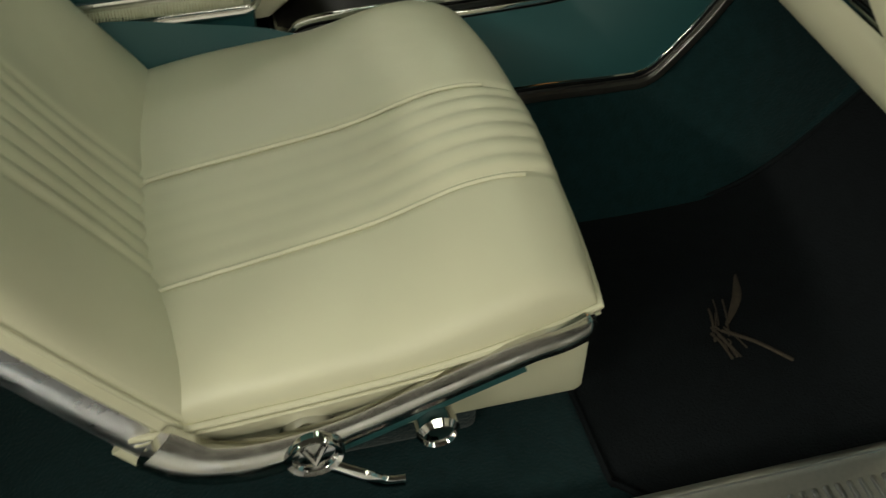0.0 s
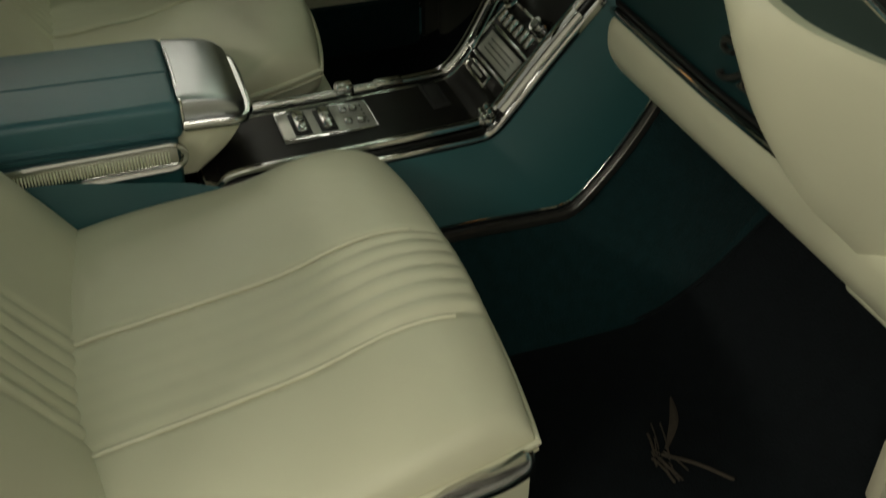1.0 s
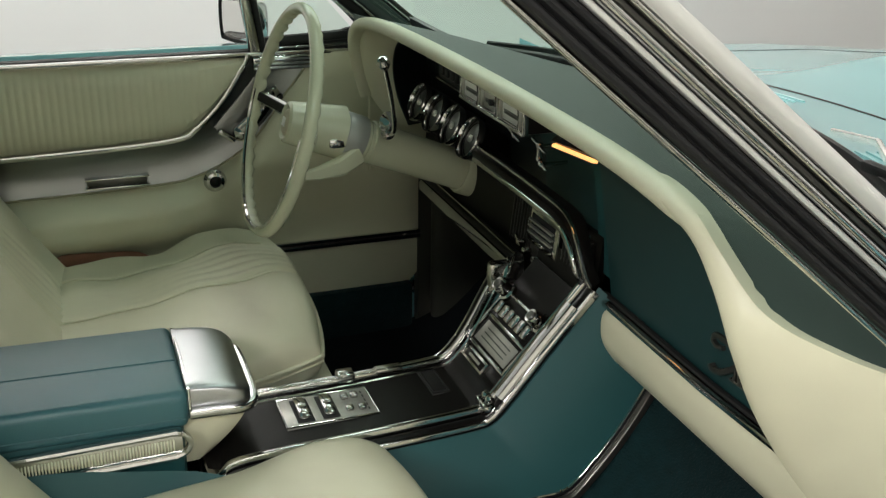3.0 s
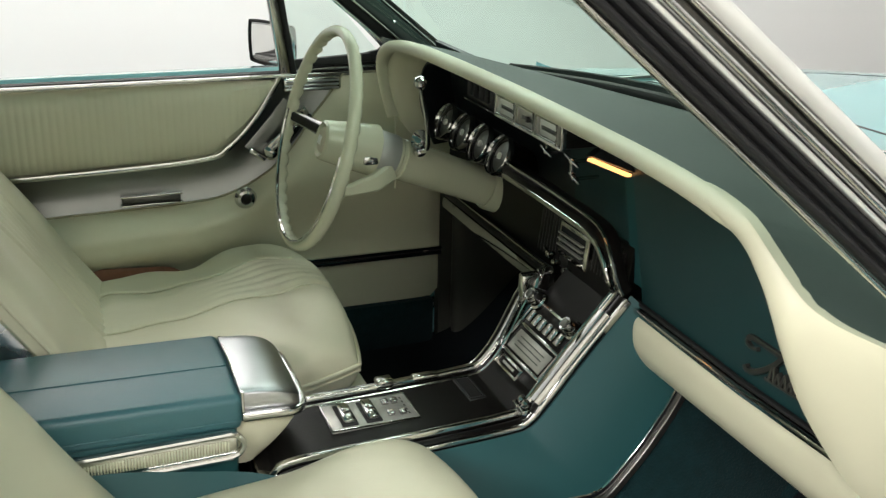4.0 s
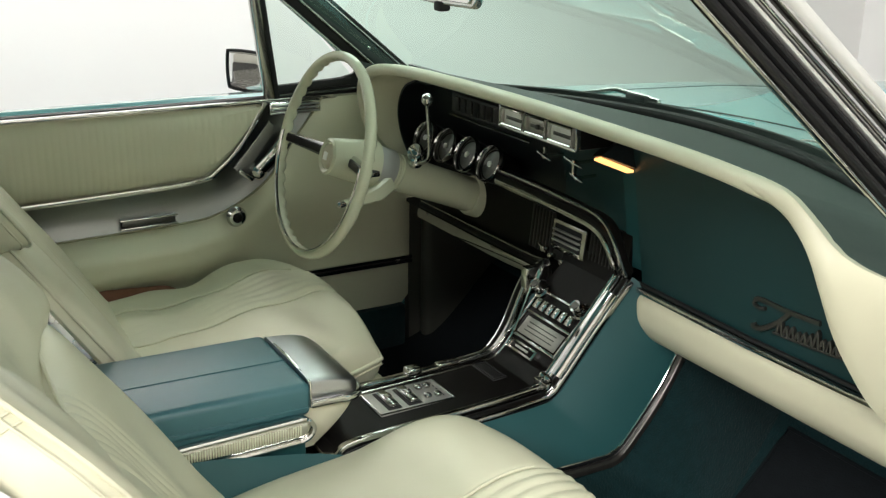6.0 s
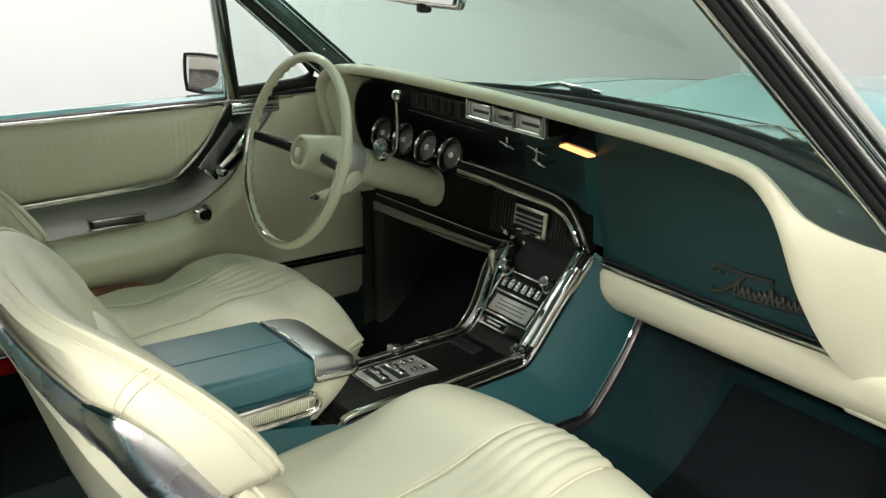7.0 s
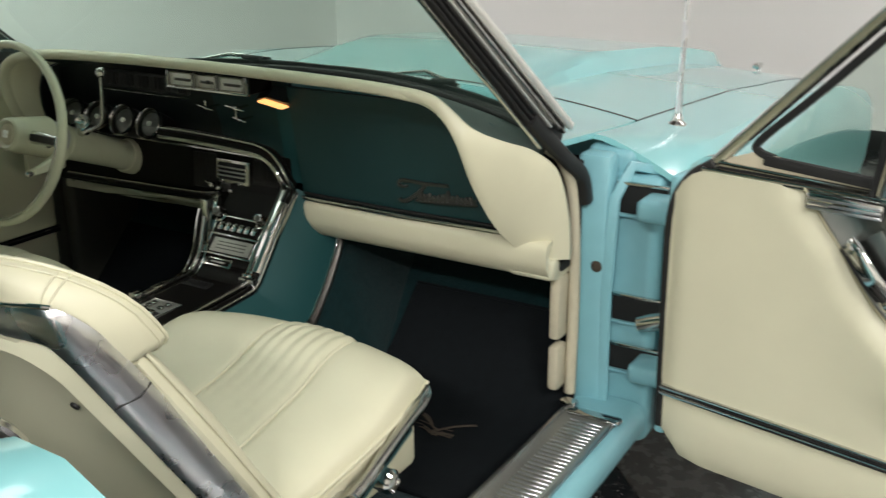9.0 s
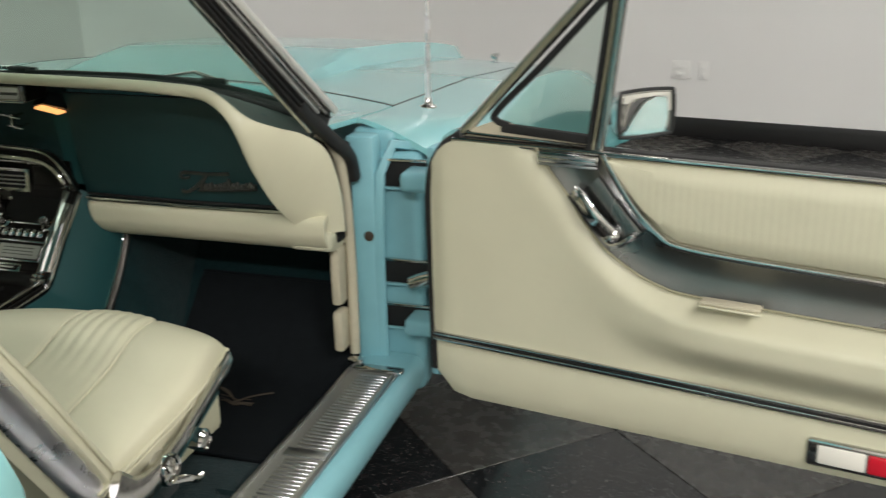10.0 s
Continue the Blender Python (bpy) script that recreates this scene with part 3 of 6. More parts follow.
    part("end_clip", block((mx(0.785), 0.705, 0.362), (mx(0.90), 0.73, 0.374), 0.005), CHROME, s, "bright end clip with screws")
    part("end_clip", block((mx(0.765), 0.712, 0.362), (mx(0.80), 0.737, 0.387), 0.006), CHROME, s)
    for y0 in (0.32, -0.05, -0.42):
        part("screw_bar", block((mx(0.79), y0, 0.3615), (mx(0.88), y0 + 0.03, 0.365), 0.0012), BRUSHED, s)
    rb = block((mx(0.803), -0.003, 0.3612), (mx(0.871), 0.003, 0.3655), 0.0015, 1)
    first = part("rib", rb, BRUSHED, s)
    ys = [y for y in frange(0.69, -0.50, 88) if not any(y0 - 0.008 < y < y0 + 0.038 for y0 in (0.32, -0.05, -0.42))]
    for k, y in enumerate(ys):
        o = first if k == 0 else new("rib", first.data)
        o.parent = s
        o.location = (0, y, 0)

# inside floor, toe board and tunnel
def carpet_rows(x0, x1):
    prof = [(-1.1, 0.30), (-0.5, 0.285), (0.0, 0.285), (0.62, 0.285), (0.72, 0.295), (0.80, 0.34), (0.95, 0.49), (1.05, 0.60), (1.06, 0.75)]
    pts = curve([(0, y, z) for y, z in prof], 5)
    return [[V((x, p.y, p.z)) for x in frange(x0, x1, 12)] for p in pts]


cabin = thing("cabin_carpet", "dark teal loop carpet on the car floor", "carpet", (0, 0.3, 0.285), kind="structure")
part("floor_carpet", sheet(carpet_rows(-0.765, 0.765), -0.01), CARPET, cabin)
rows = []
for p in curve([(0, -1.0, 0.40), (0, 0.2, 0.43), (0, 0.6, 0.45), (0, 0.70, 0.53), (0, 0.78, 0.66), (0, 0.95, 0.74), (0, 1.05, 0.76)], 6):
    rows.append([V((x * 0.185 if abs(x) < 1.01 else x * 0.2 / 1.2, p.y, p.z if abs(x) < 1.01 else 0.27)) for x in (-1.75, -1, -0.5, 0, 0.5, 1, 1.75)])
for row in rows:
    row[0].x, row[-1].x = -0.285, 0.285
part("tunnel_carpet", sheet(rows, -0.01), CARPET, cabin, "teal carpet over the transmission tunnel")
for sgn in (1, -1):
    part("sill_carpet", block((sgn * 0.762, -0.55, 0.28), (sgn * 0.722, 0.70 if sgn < 0 else 0.2, 0.40 if sgn < 0 else 0.335), 0.012), CARPET, cabin)
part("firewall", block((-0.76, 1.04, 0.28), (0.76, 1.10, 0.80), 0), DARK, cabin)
# unseen cream reflectors in place of a rear seat, for bounce and chrome reflections
part("rear_bounce_panel", block((-0.76, -1.15, 0.28), (0.76, -1.08, 0.9), 0.01), CREAM_SHELL, cabin, "unseen cream panel closing the cabin rear, added to bounce light")
part("rear_bounce_block", block((-0.76, -1.1, 0.28), (0.76, -0.78, 0.50), 0.05, 4), CREAM_SHELL, cabin)

# ---- doors ----
PLATE_LO = [(0.228, 0.928), (0.267, 0.876), (0.297, 0.840), (0.332, 0.790), (0.370, 0.748), (0.424, 0.712), (0.480, 0.689), (0.556, 0.678), (0.87, 0.670), (1.27, 0.666)]
PLATE_HI = [(0.362, 0.928), (0.380, 0.898), (0.408, 0.855), (0.441, 0.816), (0.475, 0.787), (0.505, 0.771), (0.61, 0.762), (0.863, 0.755), (1.05, 0.752), (1.27, 0.750)]


def smooth(a, b, x):
    s = max(0.0, min(1.0, (x - a) / (b - a)))
    return s * s * (3 - 2 * s)


def below(line, s, z):
    """Distance from a line of points, positive below and in front of it."""
    best, sign = 9.0, 1
    for (a, b), (c, d) in zip(line, line[1:]):
        k = max(0.0, min(1.0, ((s - a) * (c - a) + (z - b) * (d - b)) / ((c - a) ** 2 + (d - b) ** 2)))
        px, pz = a + k * (c - a), b + k * (d - b)
        r = math.hypot(s - px, z - pz)
        if r < best:
            best, sign = r, 1 if (c - a) * (z - b) - (d - b) * (s - a) < 0 else -1
    return best * sign


def door(name, label, origin, sdir, ndir, lamp):
    o, sd, nd = V(origin), V(sdir).normalized(), V(ndir).normalized()

    def at(s, n, z):
        return o + sd * s + nd * n + V((0, 0, z))

    def box(s0, s1, n0, n1, z0, z1, bevel=0.004, seg=2):
        m = axes(o, sd, nd, (0, 0, 1))
        return block((s0, n0, z0), (s1, n1, z1), bevel, seg, m)

    d = thing(name, label, "car door", at(0.6, -0.06, 0.35), "car doors")
    END = 1.27
    lift, drop = (0.0, 0.018) if lamp else (0.008, -0.008)
    # outer shell
    rows = []
    for s in (0.0, 0.02, 0.06, 0.4, 0.8, 1.22, 1.25, 1.27):
        e = 0.02 if s in (0.0, 1.27) else (0.004 if s in (0.02, 1.25) else 0)
        dip = 0.016 if lamp and s > 0.1 else 0.0
        rows.append([at(s, n, z) for n, z in ((-0.03, 0.37 + e), (-0.11 + e, 0.33 + e), (-0.155 + e, 0.45), (-0.17 + e, 0.72), (-0.165 + e, 0.85), (-0.135 + e, 0.918 - e - dip), (-0.085, 0.936 - e - dip), (-0.05, 0.938 - e - dip), (-0.035, 0.925 - e))])
    shell = part("outer_shell", sheet(rows, 0.006), PAINT, d, "turquoise painted outer door skin")
    part("front_edge", box(-0.016, 0.004, -0.12, -0.004, 0.40, 0.905, 0.006), PAINT_JAMB, shell)
    part("weatherstrip", sweep(curve([at(-0.004, -0.006, 0.42), at(-0.008, -0.006, 0.62), at(-0.01, -0.008, 0.83), at(0.02, -0.006, 0.905), at(0.06, -0.01, 0.938)], 6), ring_section(0.010, 0.009, 10, 3), nd), BLACK, shell, "black rubber weatherstrip")
    # cream inner panel with its armrest
    n_s, n_z = 70, 46
    rows = []
    for i in range(n_s + 1):
        s = END * i / n_s
        row = []
        for j in range(n_z + 1):
            low_z = 0.507 + lift - drop * s / END
            z = low_z + (0.928 - low_z) * j / n_z
            zz = z
            f = max(0.0, 1 - s / 0.06)
            zz = z if z < 0.86 else z - 0.05 * f * f * (z - 0.86) / 0.068
            e = below(PLATE_LO, s, zz)
            n = 0.0
            if e > 0:
                grow = smooth(0.26, 0.62, s)
                n = (0.014 + 0.044 * grow) * smooth(-0.004, 0.045, e) * (1 - grow * smooth(0.075, 0.16, e))
            else:
                n = -0.006
            n *= smooth(-0.004, 0.03, s)
            n += 0.004 * math.sin(7 * s + 2) * smooth(0, 0.2, e)
            row.append(at(s, n, zz))
        rows.append(row)
    panel = part("inner_panel", sheet(rows, -0.012), CREAM, d, "cream padded vinyl door panel with moulded armrest")
    part("panel_binding", sweep(curve([at(0.003, 0.0, 0.52), at(0.001, 0.0, 0.70), at(0.004, 0.0, 0.85), at(0.03, 0.0, 0.90), at(0.07, 0.002, 0.928)], 6), ring_section(0.006, 0.006, 8), nd), CREAM, panel)
    # lower panel
    rows = []
    for i in range(31):
        s = END * i / 30
        c = max(0.0, 1 - s / 0.07)
        row = []
        for j in range(9):
            k = j / 8
            z = 0.365 + 0.055 * c * c + (0.506 + lift - 0.365 - 0.055 * c * c) * k + (0.008 - drop * k) * s / END
            row.append(at(s, 0.012 * math.sin(math.pi * min(1, k * 1.1)) ** 0.5 * smooth(0, 0.03, s), z))
        rows.append(row)
    low = part("lower_panel", sheet(rows, -0.012), CREAM, d, "cream lower door panel")
    # chrome strips
    for z, r in ((0.5125, 0.0045), (0.5005, 0.0045)):
        part("chrome_strip", sweep([at(s, 0.016, z + lift - drop * s / END) for s in frange(0.004, END, 12)], ring_section(0.005, r, 8, 3), nd), CHROME, d, "chrome strip across the door panel")
    part("strip_groove", sweep([at(s, 0.013, 0.5065 + lift - drop * s / END) for s in frange(0.004, END, 12)], ring_section(0.004, 0.008, 8, 3), nd), BLACK, d)
    # brushed plate
    lo, hi = curve([(a, 0, b) for a, b in PLATE_LO], 5), curve([(a, 0, b) for a, b in PLATE_HI], 5)
    rows = [[at(mixp(p, q, k).x, 0.004 - 0.010 * math.sin(math.pi * k), mixp(p, q, k).z) for k in frange(0.0, 1, 7)] for p, q in zip(lo, hi)]
    part("metal_inlay", sheet(rows, -0.004), INLAY, d, "brushed metal inlay sweeping along the door")
    part("inlay_moulding", sweep([at(p.x, 0.010, p.z) for p in hi], ring_section(0.006, 0.006, 8, 3), nd), CHROME, d, "chrome moulding over the inlay")
    part("inlay_edge", sweep([at(p.x, 0.012, p.z + 0.002) for p in lo], ring_section(0.003, 0.002, 6), nd), SEAM, d)
    # upper fluted pad
    rows = []
    nn = 420
    for i in range(nn + 1):
        s = 0.372 + (END - 0.372) * i / nn
        zb = 0.925
        for (a, b), (c, e) in zip(PLATE_HI, PLATE_HI[1:]):
            if a <= s <= c:
                zb = b + (e - b) * (s - a) / (c - a)
        zb += 0.006
        zt = 0.920
        row = []
        for k in frange(0, 1, 9):
            puff = 0.016 * (max(0.0, 1 - abs(2 * k - 1) ** 5)) ** 0.5
            flute = (0.0004 if lamp else 0.0009) * abs(math.sin(math.pi * s / 0.0145)) * (1 if puff > 0.008 else 0)
            row.append(at(s, puff + flute, zb + (zt - zb) * k))
        rows.append(row)
    part("fluted_pad", sheet(rows, -0.008), CREAM, d, "cream vinyl upper pad with fine vertical flutes")
    # belt line
    part("belt_moulding", sweep([at(s, 0.006, 0.929) for s in frange(0.05, END, 10)], ring_section(0.006, 0.005, 8, 3), nd), CHROME, d, "chrome belt moulding")
    part("window_felt", sweep([at(s, -0.020, 0.930) for s in frange(0.05, END, 10)], ring_section(0.014, 0.005, 8, 3), nd), BLACK, d, "black window felt")
    # top bright piece, handle and lock
    part("inlay_cap", box(0.234, 0.356, 0.002, 0.020, 0.898, 0.927, 0.006), CHROME, d, "bright ribbed cap at the inlay top")
    for z in (0.903, 0.911, 0.919):
        part("cap_rib", box(0.24, 0.352, 0.019, 0.023, z - 0.002, z + 0.002, 0.001), BRUSHED, d)
    hp = curve([at(0.310, 0.016, 0.856), at(0.326, 0.026, 0.846), at(0.356, 0.030, 0.812), at(0.386, 0.024, 0.782)], 6)
    h = part("door_handle", sweep(hp, ring_section(0.005, 0.013, 10, 4), nd), CHROME, d, "slanted chrome inside door handle")
    part("handle_well", sweep([at(0.335, 0.002, 0.868), at(0.365, 0.002, 0.832), at(0.42, 0.002, 0.772)], ring_section(0.004, 0.024, 10, 3), nd), INLAY, h)
    part("handle_insert", sweep([p - nd * 0.004 - sd * 0.012 - V((0, 0, 0.010)) for p in hp[1:-1]], ring_section(0.004, 0.0055, 8, 3), nd), BLACK, h)
    part("handle_pivot", lathe([(0.017, 0), (0.017, 0.016), (0.010, 0.024), (0.004, 0.026)], along(at(0.385, 0.004, 0.775), at(0.385, 0.1, 0.775)), 18), CHROME, h)
    part("vent_latch", block(V((-0.02, -0.008, -0.006)), V((0.02, 0.008, 0.006)), 0.004, m=axes(at(0.415, 0.016, 0.772), (sd * 0.8 + V((0, 0, 0.6))), nd, (V((0, 0, 0.8)) - sd * 0.6))), CHROME, d)
    if lamp is False:
        k = part("window_knob", lathe([(0.010, 0), (0.010, 0.014), (0.021, 0.016), (0.023, 0.026), (0.018, 0.034), (0.008, 0.036)], along(at(0.447, 0.01, 0.686), at(0.447, 0.2, 0.686)), 20), CHROME, d, "round chrome control knob")
        part("knob_cap", lathe([(0.012, 0.0355), (0.008, 0.041), (0.002, 0.042)], along(at(0.447, 0.01, 0.686), at(0.447, 0.2, 0.686)), 18), BLACK_GLOSS, k)
    if lamp:
        part("pull_cup", box(0.566, 0.672, 0.028, 0.058, 0.684, 0.691, 0.003), FELT, d, "recessed door pull in the armrest")
        part("pull_lip", box(0.564, 0.674, 0.050, 0.061, 0.680, 0.684, 0.002), CREAM, d)
    else:
        cup = part("pull_cup", box(0.575, 0.690, 0.004, 0.020, 0.688, 0.704, 0.005), DARK_METAL, d, "slim metal door pull")
        for z in (0.687, 0.705):
            part("pull_edge", box(0.572, 0.693, 0.006, 0.024, z - 0.0015, z + 0.0015, 0.001), CHROME, cup)
    # courtesy lamp
    cl = part("courtesy_lamp", box(0.768, 0.955, 0.008, 0.022, 0.393, 0.447, 0.006), CHROME, d, "chrome-framed red and white door lamp")
    part("white_lens", box(0.787, 0.870, 0.02, 0.027, 0.402, 0.438, 0.004), WHITELAMP, cl)
    part("red_lens", box(0.873, 0.937, 0.02, 0.027, 0.402, 0.438, 0.004), REDLAMP, cl)
    # vent window
    vf = part("vent_frame", sweep([at(0.060, -0.016, 0.936), at(0.115, -0.010, 0.993), at(0.225, 0.010, 1.105), at(0.32, 0.030, 1.200), at(0.425, 0.055, 1.300)], ring_section(0.010, 0.011, 10, 3), nd), CHROME_WORN, d, "bright vent window frame")
    part("vent_seal", sweep(curve([at(0.165, -0.012, 0.962), at(0.138, -0.012, 0.970), at(0.140, -0.010, 0.990), at(0.232, 0.008, 1.078), at(0.318, 0.025, 1.165), at(0.40, 0.043, 1.250)], 6), ring_section(0.006, 0.007, 8, 3), nd), BLACK, vf)
    part("vent_seal", sweep([at(0.15, -0.010, 0.958), at(0.335, -0.008, 0.950)], ring_section(0.007, 0.010, 8, 3), nd), BLACK, vf)
    part("sill_bead", sweep([at(0.075, -0.004, 0.943), at(0.35, -0.002, 0.937)], ring_section(0.004, 0.003, 8, 3), nd), CHROME, vf)
    part("vent_post", sweep([at(0.346, -0.004, 0.93), at(0.366, 0.010, 1.05), at(0.384, 0.026, 1.157), at(0.394, 0.036, 1.215), at(0.408, 0.052, 1.30)], ring_section(0.011, 0.012, 10, 3), nd), CHROME_WORN, vf, "upright vent window post")
    part("post_channel", sweep([at(0.329, -0.004, 0.93), at(0.349, 0.010, 1.05), at(0.367, 0.026, 1.157), at(0.377, 0.036, 1.215), at(0.391, 0.052, 1.30)], ring_section(0.010, 0.006, 10, 3), nd), BLACK, vf)
    part("corner_plate", sheet([[at(0.055, -0.012, 0.935), at(0.135, -0.012, 0.935), at(0.335, -0.012, 0.935)], [at(0.06, -0.014, 0.94), at(0.135, -0.012, 0.970), at(0.335, -0.012, 0.952)]], 0.004), FELT if lamp else BLACK, vf)
    pane = part("vent_pane", grid([[at(0.143, -0.012, 0.966), at(0.335, -0.010, 0.953)], [at(0.392, 0.042, 1.245), at(0.395, 0.042, 1.25)]]), SIDEGLASS, vf, "tinted vent window glass")
    pane.visible_shadow = False
    # mirror outside
    mc, face = at(0.357, -0.114, 0.977), (sd * 0.90 + nd * 0.438).normalized()
    if lamp:
        mc, face = at(0.406, -0.10, 0.989), (sd * 0.76 + nd * 0.65).normalized()
    up = V((0, 0, 1))
    across = up.cross(face).normalized()
    mm = axes(mc, across, face.cross(across), face)
    mir = part("side_mirror", pillow(mm, 0.122, 0.090, 0.002, 0.038, 0.25, 20, 20, 10, 0.3), CHROME, d, "chrome outside mirror on a turquoise stalk")
    part("mirror_glass", pillow(mm @ Matrix.Translation((0, 0, 0.001)), 0.110, 0.080, 0.003, 0.001, 0.25, 14, 14, 12, 0.3), MIRROR, mir)
    part("mirror_rim", tube(rim(mm, 0.122, 0.090, 0.25, 10, 0.002), 0.0035, 8, side=face, loop=True), BLACK, mir)
    part("mirror_stalk", sweep([at(0.318, -0.10, 0.905), at(0.322, -0.10, 0.930), mc - face * 0.030 - up * 0.030], ring_section(0.022, 0.014, 12), sd), PAINT, mir)
    return d


door("passenger_door", "open cream-trimmed passenger door with brushed metal inlay", (1.0, 0.655, 0), (0.984, -0.177, 0), (-0.177, -0.984, 0), True)
door("driver_door", "closed cream-trimmed driver door with fluted pad", (-0.748, 0.72, 0), (0, -1, 0), (1, 0, 0), False)

# ---- bucket seats ----
LEAN = radians(33)


def seat(label, xc, out, rise=0.0, ahead=0.0):
    """A bucket seat about x = xc; out: +1 or -1, the side that faces the door; rise lifts the cushion, ahead moves the backrest."""
    e = thing("bucket_seat", label, "car seat", (xc, 0.1, 0.29), "front bucket seats")
    tilt = math.atan2(0.046, 0.42)
    m = axes((xc, 0.143, 0.526 + rise), (1, 0, 0), (0, math.cos(tilt), math.sin(tilt)), (0, -math.sin(tilt), math.cos(tilt)))
    W, L = 0.574, 0.474
    front_corner = 0.32 if out > 0 else 0.48

    def seams(y):
        """The two seams that bound the pleats, across, at y along the cushion."""
        sway = 0.003 * math.exp(-((y - 0.135) / 0.055) ** 2)
        back = smooth(0.12, -0.2, y)
        a, b = -0.029 - 1.4 * sway + 0.012 * back, 0.128 - sway + 0.020 * back
        return (a, b) if out > 0 else (-b, -a)

    def cushion(u, v):
        x, y = u * W / 2, v * L / 2
        z = 0.014 * (1 - u * u) + 0.010 * smooth(0.0, 0.6, v) * smooth(1.05, 0.7, v)
        a, b = seams(y)
        s = (x - a) / (b - a)
        front = smooth(-0.1, 0.75, v)
        if 0 < s < 1:
            z += (0.0006 + 0.0027 * front) * (abs(math.sin(math.pi * 6 * s)) - 0.7)
            z += 0.007 * front * math.sin(math.pi * s) ** 0.5
        for q in (a, b):
            z -= 0.0035 * math.exp(-((x - q) / 0.007) ** 2)
        z += 0.006 * smooth(0.1, 0.7, v)
        z += 0.0016 * math.sin(9 * u + 5 * v) * smooth(0.2, 1, abs(u))
        if out < 0:
            z += 0.006 * math.sin(5.5 * v + 2.2 * u + 0.6) * smooth(1.0, 0.6, abs(v)) + 0.003 * math.sin(11 * v - 5 * u)
        return z

    def wide(v):
        return 0.995 + 0.008 * v

    c = part("cushion", pillow(m, W, L, 0.045, 0.062, (0.10, front_corner), 150, 60, 7, 0.30, cushion, wide), CREAM, e, "cream pleated vinyl seat cushion")
    part("piping", tube(rim(m, W + 0.004, L + 0.004, (0.10, front_corner), 22, 0.004, wide), 0.0038, 8, side=m.col[2].xyz, loop=True), CREAM, c)
    part("piping", tube(rim(m, W + 0.002, L + 0.002, (0.10, front_corner), 22, -0.007, wide), 0.0022, 8, side=m.col[2].xyz, loop=True), CREAM, c)
    for k in (0, 1):
        line = []
        for y in frange(-0.205, 0.190, 34):
            x = seams(y)[k]
            u, v = (x + (k - 0.5) * 0.006) / (W / 2), y / (L / 2)
            h = 0.045 * ((1 - abs(u) ** 7) * (1 - abs(v) ** 7)) ** 0.30
            line.append(m @ V((x, y, h + cushion(u, v) * min(1, h / 0.0315) + 0.002)))
        part("seam_welt", tube(line, 0.0028, 6), CREAM, c, "raised seam welt")
    # cream plinth and chrome side strip
    part("base", block((xc - 0.230, -0.08, 0.372), (xc + 0.230, 0.378, 0.50), 0.012), CREAM_SHELL, e, "cream painted seat base")
    part("riser", block((xc - 0.19, -0.06, 0.286), (xc + 0.19, 0.27, 0.40), 0.012), CARPET, e, "carpeted seat riser")
    for sg in (out,):
        x = xc + sg * 0.283
        strip = [(x - sg * 0.008, 0.352, 0.546), (x - sg * 0.003, 0.340, 0.543), (x + sg * 0.001, 0.315, 0.538), (x + sg * 0.003, 0.28, 0.533), (x + sg * 0.006, 0.20, 0.508), (x + sg * 0.010, 0.11, 0.480), (x + sg * 0.014, 0.03, 0.466), (x + sg * 0.014, -0.03, 0.475), (x + sg * 0.010, -0.07, 0.508)]
        sc = [min(1.0, 0.55 + 0.10 * k) + 0.5 * smooth(29, 38, k) for k in range(49)]
        part("chrome_strip", sweep(curve(strip, 6), ring_section(0.006, 0.019, 10, 3), scales=sc), CHROME_WORN, e, "bright chrome strip along the seat side")
        part("rear_rail", sweep(curve([(x - sg * 0.022, -0.105, 0.478), (x - sg * 0.016, -0.075, 0.448), (x - sg * 0.012, -0.03, 0.430), (x - sg * 0.012, 0.04, 0.428), (x - sg * 0.016, 0.09, 0.436)], 6), ring_section(0.006, 0.010, 10, 3)), CREAM_SHELL, e, "cream lower edge of the seat frame")
        part("side_skirt", sweep(curve([(a - sg * 0.006, b, z - 0.02) for a, b, z in strip[3:]], 6), ring_section(0.004, 0.018, 10, 3)), TEAL, e, "dark teal skirt under the chrome")
    x = xc + out * 0.297
    k = part("recliner_cap", lathe([(0.030, -0.02), (0.030, 0.006), (0.027, 0.012), (0.022, 0.010), (0.020, 0.006), (0.004, 0.007)], along((x, 0.07, 0.462), (x + out, 0.07, 0.44)), 28), CHROME, e, "round chrome seat hinge cap")
    for a in (-0.007, 0.007):
        part("cap_mark", sweep([(x + out * 0.009, 0.07 + a * 1.6, 0.476), (x + out * 0.011, 0.07, 0.452)], ring_section(0.002, 0.0025, 6), (1, 0, 0)), CHROME_WORN, k)
    part("adjuster_knob", lathe([(0.018, -0.03), (0.021, 0.0), (0.022, 0.012), (0.017, 0.018), (0.015, 0.014), (0.004, 0.014)], along((x - out * 0.01, 0.192, 0.452), (x + out, 0.192, 0.43)), 24), CHROME, e, "chrome seat adjuster knob")
    part("adjuster_lever", sweep(curve([(x, 0.085, 0.43), (x + out * 0.012, 0.115, 0.42), (x + out * 0.014, 0.135, 0.405), (x + out * 0.016, 0.155, 0.403)], 5), ring_section(0.004, 0.007, 8, 3)), CHROME, e, "short chrome seat release lever")
    # backrest, in its own leaning frame: u across, v up, f forward
    up, fw = V((0, -math.sin(LEAN), math.cos(LEAN))), V((0, math.cos(LEAN), math.sin(LEAN)))
    base = V((xc, -0.068 + ahead, 0.455))

    def at(u, v, f):
        return base + V((u, 0, 0)) + up * v + fw * f

    def outline(hw, lo, hi, r_top, r_low, n=9):
        """A closed run of (u, v): a rounded rectangle with its own top and bottom corners."""
        out_pts = []
